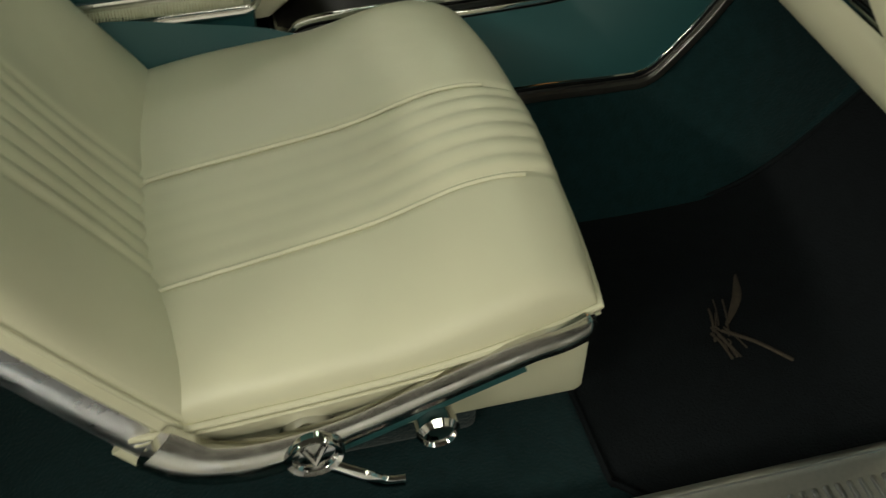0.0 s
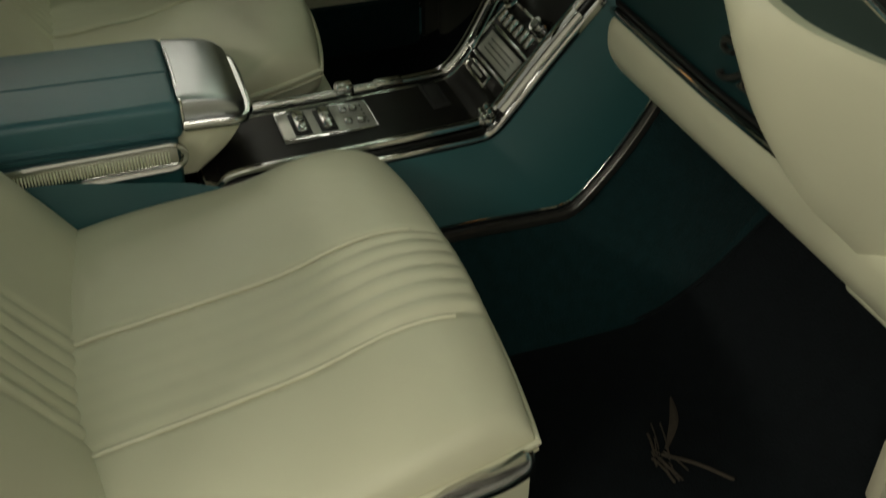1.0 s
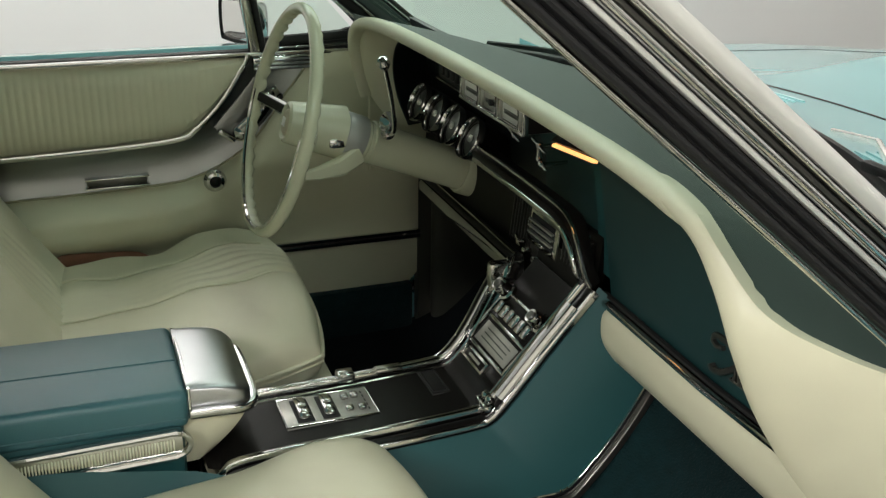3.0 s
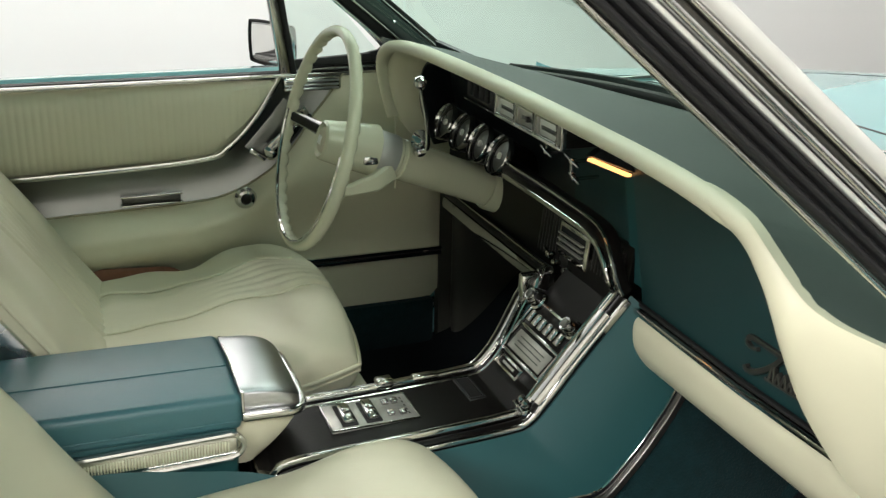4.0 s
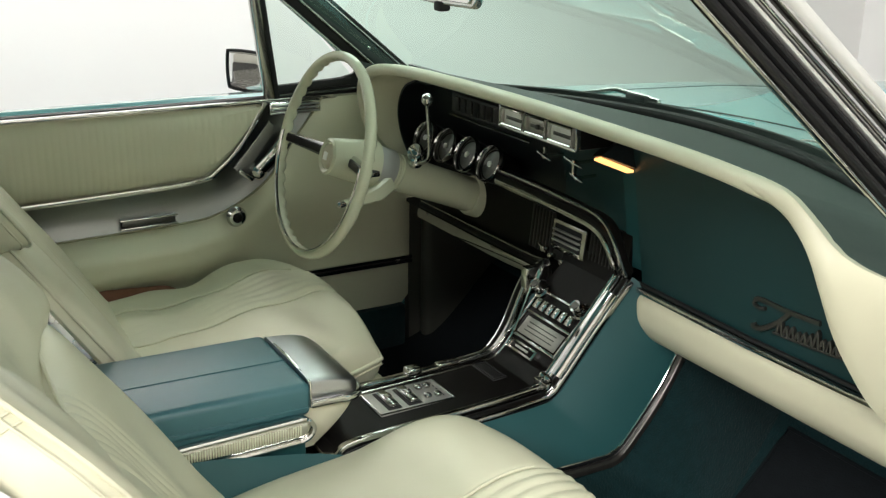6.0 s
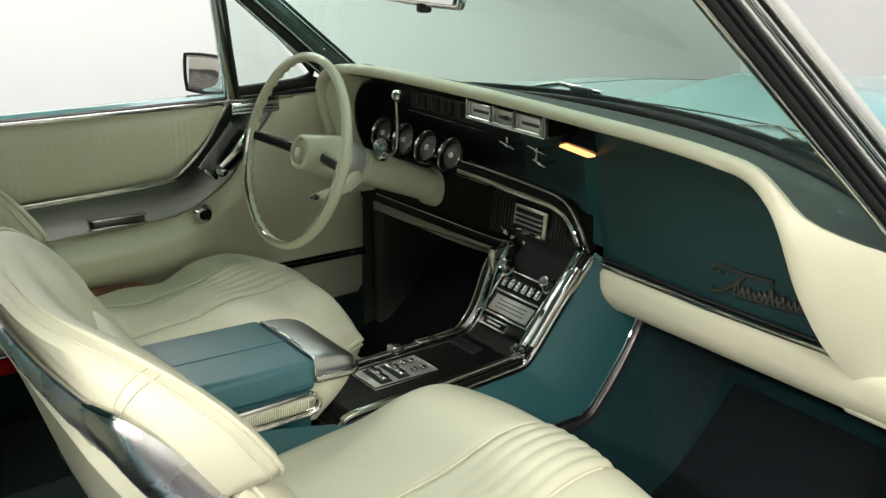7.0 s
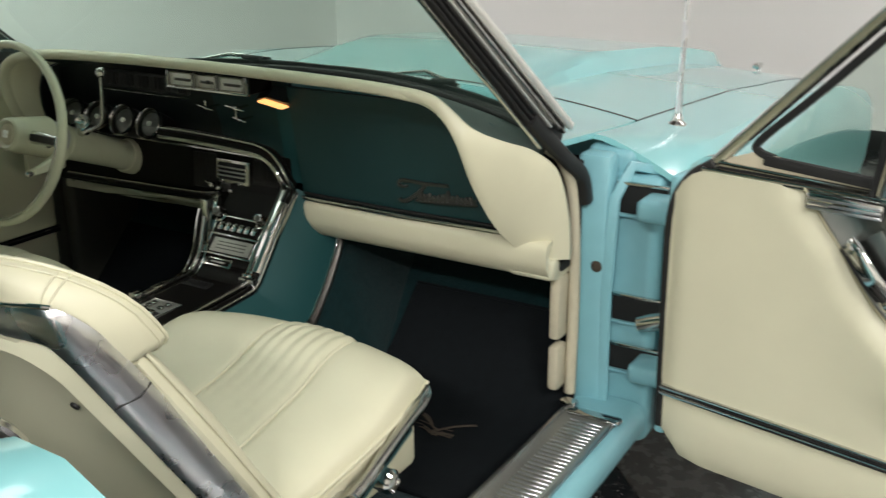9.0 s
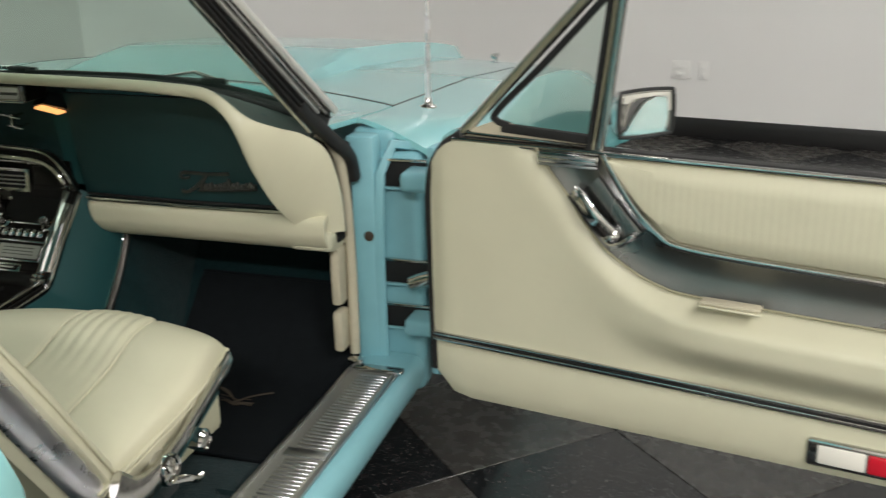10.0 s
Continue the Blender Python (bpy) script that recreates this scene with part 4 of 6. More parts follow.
        for cu, cv, r, a0 in ((hw - r_low, lo + r_low, r_low, -90), (hw - r_top, hi - r_top, r_top, 0), (-hw + r_top, hi - r_top, r_top, 90), (-hw + r_low, lo + r_low, r_low, 180)):
            out_pts += [(cu + r * math.cos(radians(a0 + 90 * i / (n - 1))), cv + r * math.sin(radians(a0 + 90 * i / (n - 1)))) for i in range(n)]
        full = []
        for p, q in zip(out_pts, out_pts[1:] + out_pts[:1]):
            d = math.hypot(q[0] - p[0], q[1] - p[1])
            full += [(p[0] + (q[0] - p[0]) * i / 8, p[1] + (q[1] - p[1]) * i / 8) for i in range(8 if d > 0.06 else 1)]
        return full

    def pad(levels, face, bend=lambda u, f: f):
        """Outlines stacked forward, closed in front by a dished face."""
        rows = [[at(u, v, bend(u, f)) for u, v in outline(hw, lo, hi, rt, rl)] for hw, lo, hi, rt, rl, f in levels]
        hw, lo, hi, rt, rl, f = levels[-1]
        edge = outline(hw, lo, hi, rt, rl)
        vc = (lo + hi) / 2
        for s in (0.93, 0.85, 0.75, 0.64, 0.52, 0.40, 0.28, 0.16, 0.04):
            rows.append([at(u * s, vc + (v - vc) * s, bend(u * s, f) + face(u * s, vc + (v - vc) * s, s)) for u, v in edge])
        bm = grid(rows, True)
        bm.verts.ensure_lookup_table()
        n = len(edge)
        bm.faces.new([bm.verts[i] for i in range(n)])
        bm.faces.new([bm.verts[len(bm.verts) - n + i] for i in reversed(range(n))])
        return bm

    def bent(u, f):
        """Depth of the upper roll: its middle lies further back than its wings."""
        return f - 0.056 * (1 - min(1.0, abs(u) / 0.287) ** 2.4) * smooth(-0.01, 0.07, f)

    def head_face(u, v, s):
        side = smooth(0.04, 0.17, abs(u + 0.01))
        puff = 0.012 * (1 - ((v - 0.53) / 0.09) ** 2)
        return (-0.006 * (1 - side) + 0.003 + puff * (0.5 + 0.5 * side)) * smooth(1.0, 0.75, s) + 0.002 * math.sin(40 * u + 25 * v) * smooth(1, 0.6, s)

    def low_shape(u, v):
        x = u * 0.286 * out
        z = 0.010 * smooth(0.25, 0.75, abs(u)) - 0.010
        a, b = -0.032, 0.128
        k = (x - a) / (b - a)
        if 0 < k < 1:
            z += 0.0034 * (abs(math.sin(math.pi * 6 * k)) - 0.6)
        for q in (a, b):
            z -= 0.003 * math.exp(-((x - q) / 0.006) ** 2)
        return z + 0.0015 * math.sin(7 * u + 6 * v)

    bm_frame = axes(at(0, 0.222, 0.036), (1, 0, 0), up, fw)
    b = part("backrest", pillow(bm_frame, 0.572, 0.49, 0.042, 0.010, 0.12, 150, 46, 9, 0.30, low_shape), CREAM, e, "cream pleated vinyl backrest")
    part("back_piping", tube(rim(bm_frame, 0.571, 0.489, 0.12, 22, 0.016), 0.0028, 8, side=fw, loop=True), CREAM, b)
    part("back_core", block((-0.24, -0.02, -0.030), (0.24, 0.21, 0.002), 0.012, 2, bm_frame), CREAM_SHELL, b)
    head = [(0.225, 0.458, 0.565, 0.055, 0.02, -0.022), (0.255, 0.458, 0.588, 0.06, 0.02, 0.000), (0.270, 0.460, 0.606, 0.09, 0.02, 0.018), (0.282, 0.461, 0.620, 0.115, 0.02, 0.034), (0.288, 0.456, 0.627, 0.130, 0.022, 0.052), (0.290, 0.449, 0.628, 0.138, 0.022, 0.066), (0.288, 0.444, 0.625, 0.142, 0.022, 0.078), (0.282, 0.443, 0.619, 0.140, 0.022, 0.087), (0.272, 0.446, 0.609, 0.130, 0.020, 0.094), (0.256, 0.454, 0.594, 0.112, 0.018, 0.098)]
    hd = part("head_roll", pad(head, head_face, bent), CREAM, e, "plump cream upper backrest roll")
    part("head_piping", tube([at(u, v, bent(u, 0.0815)) for u, v in outline(0.2875, 0.4425, 0.6245, 0.142, 0.022)], 0.0026, 8, side=fw, loop=True), CREAM, hd)
    part("head_stitch", tube([at(u, v, bent(u, 0.069)) for u, v in outline(0.2905, 0.4475, 0.6285, 0.139, 0.022)], 0.0014, 8, side=fw, loop=True), CREAM, hd)
    for sg in (1, -1):
        for ang in (52, 47):
            line = [at(sg * (hw - rt + (rt + 0.0008) * math.cos(radians(ang))), hi - rt + (rt + 0.0008) * math.sin(radians(ang)), bent(hw - rt + rt * math.cos(radians(ang)), f)) for hw, lo, hi, rt, rl, f in head[2:7]]
            part("corner_seam", tube(line, 0.0012, 6), CREAM, hd)
    # shell and chrome band
    shell = [(0.262, -0.03, 0.563, 0.05, 0.03, 0.0), (0.2585, -0.03, 0.560, 0.05, 0.03, -0.014), (0.254, -0.026, 0.555, 0.055, 0.03, -0.022), (0.246, -0.018, 0.547, 0.055, 0.03, -0.032)]
    sh = part("back_shell", pad(shell, lambda u, v, s: -0.055 * smooth(1.0, 0.15, s)), CREAM_SHELL, e, "smooth cream seat back shell")
    C = [(0.272, -0.02, 0.028), (0.275, 0.12, 0.032), (0.278, 0.27, 0.033), (0.279, 0.429, 0.032), (0.277, 0.51, 0.029), (0.273, 0.558, 0.023), (0.264, 0.590, 0.014), (0.235, 0.600, 0.004), (0.19, 0.596, -0.001), (0.10, 0.598, -0.008), (0.0, 0.600, -0.010)]
    D = [(0.261, -0.02, -0.018), (0.261, 0.12, -0.018), (0.260, 0.27, -0.017), (0.260, 0.4375, -0.0165), (0.260, 0.505, -0.0165), (0.256, 0.540, -0.0165), (0.245, 0.557, -0.016), (0.215, 0.562, -0.019), (0.17, 0.562, -0.022), (0.09, 0.562, -0.024), (0.0, 0.562, -0.025)]
    C, D = [c + [(-u, v, f) for u, v, f in reversed(c[:-1])] for c in (C, D)]
    rows, top_rows, edge = [], [], []
    for p, q in zip(curve(C, 6), curve(D, 6)):
        across = max(-1, min(1, p.x / 0.2))
        away = (V((0.9 * across, 0.35, -0.25)) if abs(across) == 1 else V((0.0, 0.75, -0.6))).normalized()
        line = [at(*(mixp(p, q, k) + away * (0.010 * math.sin(math.pi * k) ** 0.7 + 0.001))) for k in frange(0, 1, 9)]
        rows.append((p.x, line))
        edge.append(at(*p) + fw * -0.001 + up * 0.002)
    part("chrome_band", sheet([line for x, line in rows], 0.004), CHROME_BAND, e, "wide chrome band round the seat back edge")
    part("top_bead", tube([p for p in edge if abs(p.x - xc) < 0.262], 0.003, 8), CHROME, e, "thin chrome bead over the seat back")
    for sg in (1, -1):
        line = [at(sg * 0.281, 0.429, 0.031), at(sg * 0.282, 0.431, 0.010), at(sg * 0.266, 0.4375, -0.0165)]
        part("band_joint", tube(line, 0.0016, 6), BLACK, e)
    part("shell_screw", lathe([(0.006, 0), (0.006, 0.003), (0.003, 0.004)], along(at(0.234 * out, 0.46, -0.0345), at(0.234 * out, 0.46, -0.5)), 12), BLACK, sh)
    return e


seat("cream vinyl bucket seat with chrome trim beside the open door", 0.402, 1)
seat("cream vinyl bucket seat behind the steering wheel", -0.405, -1, 0.006, 0.022)

# ---- dashboard ----
dash = thing("dashboard", "dark green padded dashboard with cream brow and black gauge panel", "dashboard", (0, 0.75, 0.65))
BROW = [(-0.641, 0.572, 0.860), (-0.648, 0.560, 0.910), (-0.643, 0.550, 0.955), (-0.618, 0.545, 0.990), (-0.565, 0.545, 1.014), (-0.45, 0.545, 1.028), (-0.28, 0.545, 1.034), (0.0, 0.545, 1.037), (0.28, 0.545, 1.034), (0.40, 0.540, 1.033), (0.48, 0.534, 1.031), (0.53, 0.530, 1.027), (0.57, 0.528, 1.020)]
part("brow", sweep(curve([(x, y, z - 0.003) for x, y, z in BROW], 8), ring_section(0.015, 0.0115, 16, 2.3), (0, 1, 0), scales=[1 - 0.6 * smooth(84, 104, k) for k in range(105)]), CREAM, dash, "cream padded brow along the dash edge")
# cream end piece at the passenger side
LEFT = [(0.43, 0.534, 1.019), (0.49, 0.529, 1.017), (0.551, 0.521, 1.013), (0.583, 0.515, 1.006), (0.604, 0.511, 0.995), (0.621, 0.511, 0.979), (0.633, 0.514, 0.957), (0.641, 0.521, 0.930), (0.648, 0.545, 0.875), (0.655, 0.575, 0.825), (0.662, 0.612, 0.775), (0.669, 0.652, 0.735), (0.688, 0.684, 0.702), (0.72, 0.70, 0.686)]
RIGHT = [(0.43, 0.540, 1.038), (0.49, 0.535, 1.039), (0.551, 0.523, 1.038), (0.588, 0.513, 1.034), (0.612, 0.512, 1.022), (0.630, 0.517, 1.006), (0.643, 0.524, 0.991), (0.659, 0.532, 0.977), (0.678, 0.550, 0.963), (0.702, 0.590, 0.944), (0.728, 0.642, 0.921), (0.757, 0.687, 0.875), (0.770, 0.715, 0.78), (0.768, 0.735, 0.686)]
rows = []
for i, (p, q) in enumerate(zip(curve(LEFT, 6), curve(RIGHT, 6))):
    swell = 0.004 + 0.009 * smooth(30, 6, i) + 0.014 * smooth(30, 56, i) * smooth(78, 64, i)
    rows.append([mixp(p, q, k) + V((0.25, -0.9, 0.25)).normalized() * swell * math.sin(math.pi * k) ** 0.7 for k in frange(0, 1, 13)])
part("end_cap", slab(rows, (-0.006, 0.02, -0.006)), CREAM, dash, "cream moulded dash end sweeping down to the jamb")
# cream binnacle cheek at the driver side
rows = []
for a, b in zip(curve([(-0.565, 0.548, 1.012), (-0.612, 0.549, 0.990), (-0.640, 0.553, 0.955), (-0.646, 0.562, 0.910), (-0.638, 0.575, 0.860), (-0.61, 0.610, 0.815)], 6), curve([(-0.535, 0.612, 0.990), (-0.572, 0.608, 0.974), (-0.596, 0.606, 0.942), (-0.610, 0.610, 0.900), (-0.614, 0.622, 0.850), (-0.605, 0.640, 0.80)], 6)):
    rows.append([mixp(a, b, k) + V((0, -0.014 * math.sin(math.pi * k), 0)) for k in frange(0, 1, 8)])
part("cheek", slab(rows, (0, 0.02, 0)), CREAM, dash, "cream cheek beside the gauges")
part("cheek_liner", sheet([[r[-1] + V((0.004, 0.004, 0)), r[-1] + V((-0.008, 0.04, 0)), r[-1] + V((-0.016, 0.09, 0))] for r in rows], 0.004), PANEL, dash, "dark inner side of the gauge housing")
part("cheek_side", sheet([[V((-0.648, y, z - (0.09 if z > 0.95 else 0.0) * (y - 0.57) / 0.4)) for y in (0.575, 0.75, 0.93)] for z in (0.985, 0.88, 0.70)], 0.01), CREAM, dash)
# pad top up to the glass
PADEDGE = [(0.56, 0.529, 1.033), (0.590, 0.524, 1.026), (0.612, 0.526, 1.011), (0.630, 0.533, 0.996), (0.643, 0.539, 0.982), (0.659, 0.543, 0.971), (0.678, 0.560, 0.958), (0.702, 0.602, 0.938), (0.728, 0.652, 0.915)]


def pad_edge(x):
    """Depth and height of the pad's near edge at x."""
    if x <= 0.56:
        return 0.547 - 0.018 * smooth(0.35, 0.56, x), 1.039 - 0.022 * smooth(-0.4, -0.65, x) - 0.006 * smooth(0.42, 0.56, x)
    for (a, b, c), (d, e, f) in zip(PADEDGE, PADEDGE[1:]):
        if x <= d:
            k = (x - a) / (d - a)
            return b + (e - b) * k, c + (f - c) * k
    return PADEDGE[-1][1:]


rows = []
for k in frange(0, 1, 14):
    row = []
    for x in frange(-0.65, 0.56, 34) + frange(0.565, 0.726, 24):
        front, zf = pad_edge(x)
        back = glass_base(x) + V((0, 0.0, -0.010))
        rise = 0.006 * math.sin(math.pi * k) * smooth(0.60, 0.45, x) - 0.012 * math.sin(math.pi * k) * smooth(0.56, 0.64, x)
        row.append(V((x, front * (1 - k) + back.y * k, zf * (1 - k) + back.z * k + rise)))
    rows.append(row)
part("pad_top", slab(rows, (0, 0.004, -0.02)), DASH_TOP, dash, "dark green soft dash top")
# green face and glove box door
EDGE = [(0.735, 0.662), (0.77, 0.656), (0.815, 0.650), (0.865, 0.645), (0.915, 0.640), (0.945, 0.634), (0.955, 0.624), (0.964, 0.588), (0.976, 0.52), (0.985, 0.45)]
rows = []
for z, xe in EDGE:
    k = (z - 0.735) / 0.285
    rows.append([V((x, 0.700 - 0.012 * math.sin(math.pi * k) - 0.05 * k * k - 0.006 * math.sin(math.pi * min(1, (x - 0.10) / 0.56)), z)) for x in frange(0.138, xe, 18)])
part("glove_door", slab(rows, (0, 0.012, 0)), DASH_GREEN, dash, "dark green glove box door")
rows = []
for z in frange(0.76, 0.99, 10):
    k = max(0, (z - 0.735) / 0.285)
    rows.append([V((x, 0.704 - 0.05 * k * k, z)) for x in frange(0.085, 0.136, 5)])
part("face_divider", slab(rows, (0, 0.012, 0)), TEAL, dash, "dark green dash face beside the glove box")
part("glove_strip", sweep([(0.134, 0.686, 0.735), (0.40, 0.680, 0.735), (0.655, 0.688, 0.735)], ring_section(0.006, 0.0055, 10, 3), (0, 1, 0)), CHROME, dash, "chrome strip under the glove box")
part("glove_strip_shadow", sweep([(0.134, 0.691, 0.744), (0.40, 0.685, 0.744), (0.655, 0.693, 0.744)], ring_section(0.004, 0.003, 10, 3), (0, 1, 0)), BLACK, dash)
# cream knee pad
prof = [(0.700, 0.731), (0.684, 0.729), (0.675, 0.720), (0.673, 0.702), (0.677, 0.679), (0.697, 0.652), (0.735, 0.640), (0.80, 0.645)]
rows = []
for x in curve([(0.118, 0, 0), (0.124, 0, 0), (0.15, 0, 0), (0.22, 0, 0), (0.45, 0, 0), (0.64, 0, 0), (0.745, 0, 0)], 5):
    r = smooth(0.165, 0.118, x.x)
    rows.append([V((x.x, y + 0.018 * r, z + (0.728 - z) * 0.40 * r * r)) for y, z in [(p.x, p.y) for p in curve([(a, b, 0) for a, b in prof], 3)]])
part("knee_pad", sheet(rows, -0.015), CREAM, dash, "cream padded knee roll")
part("knee_pad_end", block((0.655, 0.690, 0.647), (0.750, 0.735, 0.690), 0.010, 3), CREAM_SHELL, dash, "cream end piece of the knee roll")
# near-black block carries the shade under the glove box
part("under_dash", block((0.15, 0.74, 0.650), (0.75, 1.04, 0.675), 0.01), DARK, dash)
# script ornament, as plain strokes
sx, sy, sz = 0.404, 0.681, 0.809


def stroke(pts, w, steps=5):
    return sweep(curve([(sx + a, sy, sz + b) for a, b in pts], steps), ring_section(0.004, w, 8, 3), (0, 1, 0))


orn = part("script_ornament", stroke([(0.0, 0.0), (0.012, 0.004), (0.06, 0.003), (0.095, 0.0045), (0.118, 0.006)], 0.0042), DARK_METAL, dash, "dark metal script ornament")
part("stroke", stroke([(0.0, 0.0), (-0.001, -0.007), (0.009, -0.010), (0.020, -0.007)], 0.0030), DARK_METAL, orn)
part("stroke", stroke([(0.066, 0.003), (0.053, -0.012), (0.036, -0.027), (0.017, -0.039), (0.004, -0.041), (0.0, -0.036)], 0.0042), DARK_METAL, orn)
loops = []
for k in range(13):
    x = 0.046 + 0.0108 * k
    low = -0.0365 + 0.010 * k / 13
    loops += [(x, low), (x + 0.0058, low + (0.026 if k in (0, 6) else 0.0135 + 0.002 * (k % 3)))]
part("stroke", stroke(loops, 0.0026, 4), DARK_METAL, orn)
part("stroke", stroke([(0.040, -0.036), (0.09, -0.0335), (0.14, -0.030), (0.183, -0.026)], 0.0024), DARK_METAL, orn)

# black gauge panel with housing
def panel_y(z):
    return 0.675 - 0.35 * (z - 0.87) if z > 0.87 else 0.675


rows = [[V((x, panel_y(z) + 0.03, z)) for x in frange(-0.640, -0.10, 16)] for z in frange(0.80, 1.006, 8)]
part("gauge_panel", slab(rows, (0, 0.012, 0)), PANEL, dash, "black upper gauge panel")
rows = [[V((x, panel_y(z) + 0.03, z)) for x in frange(-0.10, 0.132, 8)] for z in frange(0.77, 1.012, 8)]
part("center_face", slab(rows, (0, 0.012, 0)), DASH_GREEN, dash, "dark green dash face behind the controls")
lens = sheet([[V((0.096, 0.612, 0.955)), V((0.121, 0.604, 0.963))], [V((0.112, 0.668, 0.931)), V((0.138, 0.660, 0.939))]], 0.004)
part("map_light_housing", slab([[V((0.090, 0.612, 0.961)), V((0.127, 0.603, 0.970))], [V((0.106, 0.676, 0.936)), V((0.144, 0.668, 0.944))]], (0, 0.03, 0.02)), PANEL, dash)
part("map_light", lens, MAPLIGHT, dash, "lit amber map light under the brow")
# drum dial ribs
sp = part("drum_dial", block((-0.40, 0.632, 0.945), (-0.125, 0.640, 0.985), 0.002), BLACK, dash, "dark drum speed dial")
for k in range(11):
    x = -0.385 + k * 0.0245
    part("segment", block((x, 0.628, 0.951), (x + 0.017, 0.634, 0.979), 0.002), DARK if k % 2 else BLACK, sp)
part("dial_bezel", sweep([(-0.41, 0.634, 0.938), (-0.12, 0.634, 0.938)], ring_section(0.003, 0.002, 6), (0, 1, 0)), CHROME_WORN, dash)
# clock pod of three silver boxes
pod = part("clock_pod", block((-0.112, 0.566, 0.978), (0.116, 0.64, 1.018), 0.006), BLACK_GLOSS, dash, "bright three-window pod")
part("pod_face", block((-0.106, 0.5625, 0.983), (0.110, 0.568, 1.014), 0.002), BLACK_GLOSS, pod)
for (x0, x1), face_mat in zip(((-0.098, -0.034), (-0.024, 0.032), (0.042, 0.106)), (DIAL_LIGHT, GREY_PLATE, DIAL_LIGHT)):
    w = part("pod_window", tube([(x0, 0.557, 0.984), (x1, 0.557, 0.984), (x1, 0.557, 1.013), (x0, 0.557, 1.013)], 0.0028, 8, loop=True), CHROME, pod, "chrome-framed dial window")
    part("window_side", block((x0 - 0.001, 0.557, 0.983), (x0 + 0.002, 0.574, 1.014), 0.001), GREY_PLATE, w)
    part("window_side", block((x1 - 0.002, 0.557, 0.983), (x1 + 0.001, 0.574, 1.014), 0.001), GREY_PLATE, w)
    part("window_face", block((x0 + 0.002, 0.5615, 0.985), (x1 - 0.002, 0.5635, 1.012), 0.0005), face_mat, w, "pale dial face")
    part("window_strip", block((x0 + 0.010, 0.5600, 0.994), (x1 - 0.008, 0.5617, 1.000), 0.0003), DIAL, w)
    part("window_bar", block((x0 + 0.016, 0.5592, 0.9962), (x1 - 0.014, 0.5602, 0.9975), 0), BLACK, w)
part("window_hand", block((0.006, 0.556, 0.994), (0.013, 0.561, 1.002), 0.001), BLACK, pod)
for x in (-0.109, 0.113):
    part("pod_post", block((x - 0.003, 0.559, 0.979), (x + 0.003, 0.568, 1.016), 0.002), CHROME, pod)
part("pod_sill", block((-0.111, 0.558, 0.977), (0.115, 0.568, 0.982), 0.002), CHROME, pod)
# controls under the pod
for x0, x1, z in ((-0.104, -0.054, 0.922), (-0.022, 0.036, 0.929), (-0.004, 0.040, 0.905)):
    a, b = V((x0, 0.640, z + 0.003)), V((x1, 0.634, z - 0.003))
    ln = (b - a).length
    ctl = part("control_lever", lathe([(0.002, 0), (0.003, ln * 0.1), (0.0026, ln * 0.45), (0.0050, ln * 0.5), (0.0050, ln * 0.62), (0.0028, ln * 0.68), (0.0028, ln * 0.9), (0.001, ln)], along(a, b), 12), CHROME, dash, "small chrome dash control")
    part("stalk", tube([mixp(a, b, 0.55) + V((0, 0.04, 0.0)), mixp(a, b, 0.55)], 0.003, 8), CHROME_WORN, ctl)
part("control_stem", block((0.010, 0.632, 0.908), (0.015, 0.640, 0.935), 0.001), CHROME, dash)
part("control_stem", block((-0.082, 0.636, 0.924), (-0.077, 0.644, 0.938), 0.001), CHROME_WORN, dash)
# four round gauges
g_axis = V((0, -0.90, 0.436)).normalized()
for k in range(4):
    c = V((-0.530 + 0.0875 * k, 0.637, 0.867))
    gm = along(c + g_axis * -0.08, c)
    g = part("gauge", lathe([(0.0340, 0.066), (0.0372, 0.070), (0.0380, 0.077), (0.0362, 0.081), (0.0340, 0.077), (0.0332, 0.068)], gm, 36, caps=False), CHROME, dash, "round gauge in a chrome-edged barrel")
    part("gauge_barrel", lathe([(0.030, 0.0), (0.0325, 0.03), (0.0355, 0.070), (0.0335, 0.068), (0.0325, 0.060)], gm, 32, caps=False), BLACK_GLOSS, g)
    part("dial", lathe([(0.0335, 0.064), (0.0335, 0.068), (0.027, 0.0690), (0.014, 0.0720), (0.001, 0.0735)], gm, 32), DIAL, g, "grey domed gauge face")
    part("dial_ring", lathe([(0.0315, 0.0680), (0.0310, 0.0696), (0.0285, 0.0700), (0.0280, 0.0688)], gm, 28, caps=False), BLACK_GLOSS, g)
    part("needle", block((-0.001, -0.004, 0.0738), (0.001, 0.020, 0.0745), 0.0003, m=gm @ Matrix.Rotation(radians(40 + 25 * k), 4, "Z")), BLACK, g)
    part("hub", lathe([(0.006, 0.072), (0.006, 0.076), (0.002, 0.078)], gm, 16), DIAL_LIGHT, g)
# lower black panel, rails
def low_y(z):
    return 0.697 - 0.10 * (0.79 - z)


rows = [[V((x, low_y(z), z)) for x in frange(-0.70, 0.102, 18)] for z in frange(0.672, 0.815, 8)]
part("lower_panel", slab(rows, (0, 0.012, 0)), BLACK_GLOSS, dash, "black lower dash panel")
LEDGE = [(-0.232, 0.652, 0.849), (-0.18, 0.652, 0.849), (-0.1, 0.655, 0.847), (0.0, 0.661, 0.841), (0.05, 0.664, 0.836), (0.082, 0.666, 0.824), (0.108, 0.665, 0.803), (0.124, 0.667, 0.776), (0.126, 0.676, 0.757)]
led = curve(LEDGE, 6)
part("ledge", sweep(led, ring_section(0.020, 0.010, 12, 3), (0, 1, 0), scales=[1 - 0.45 * smooth(0.06, 0.12, p.x) for p in led]), BLACK_GLOSS, dash, "black rolled ledge under the gauges")
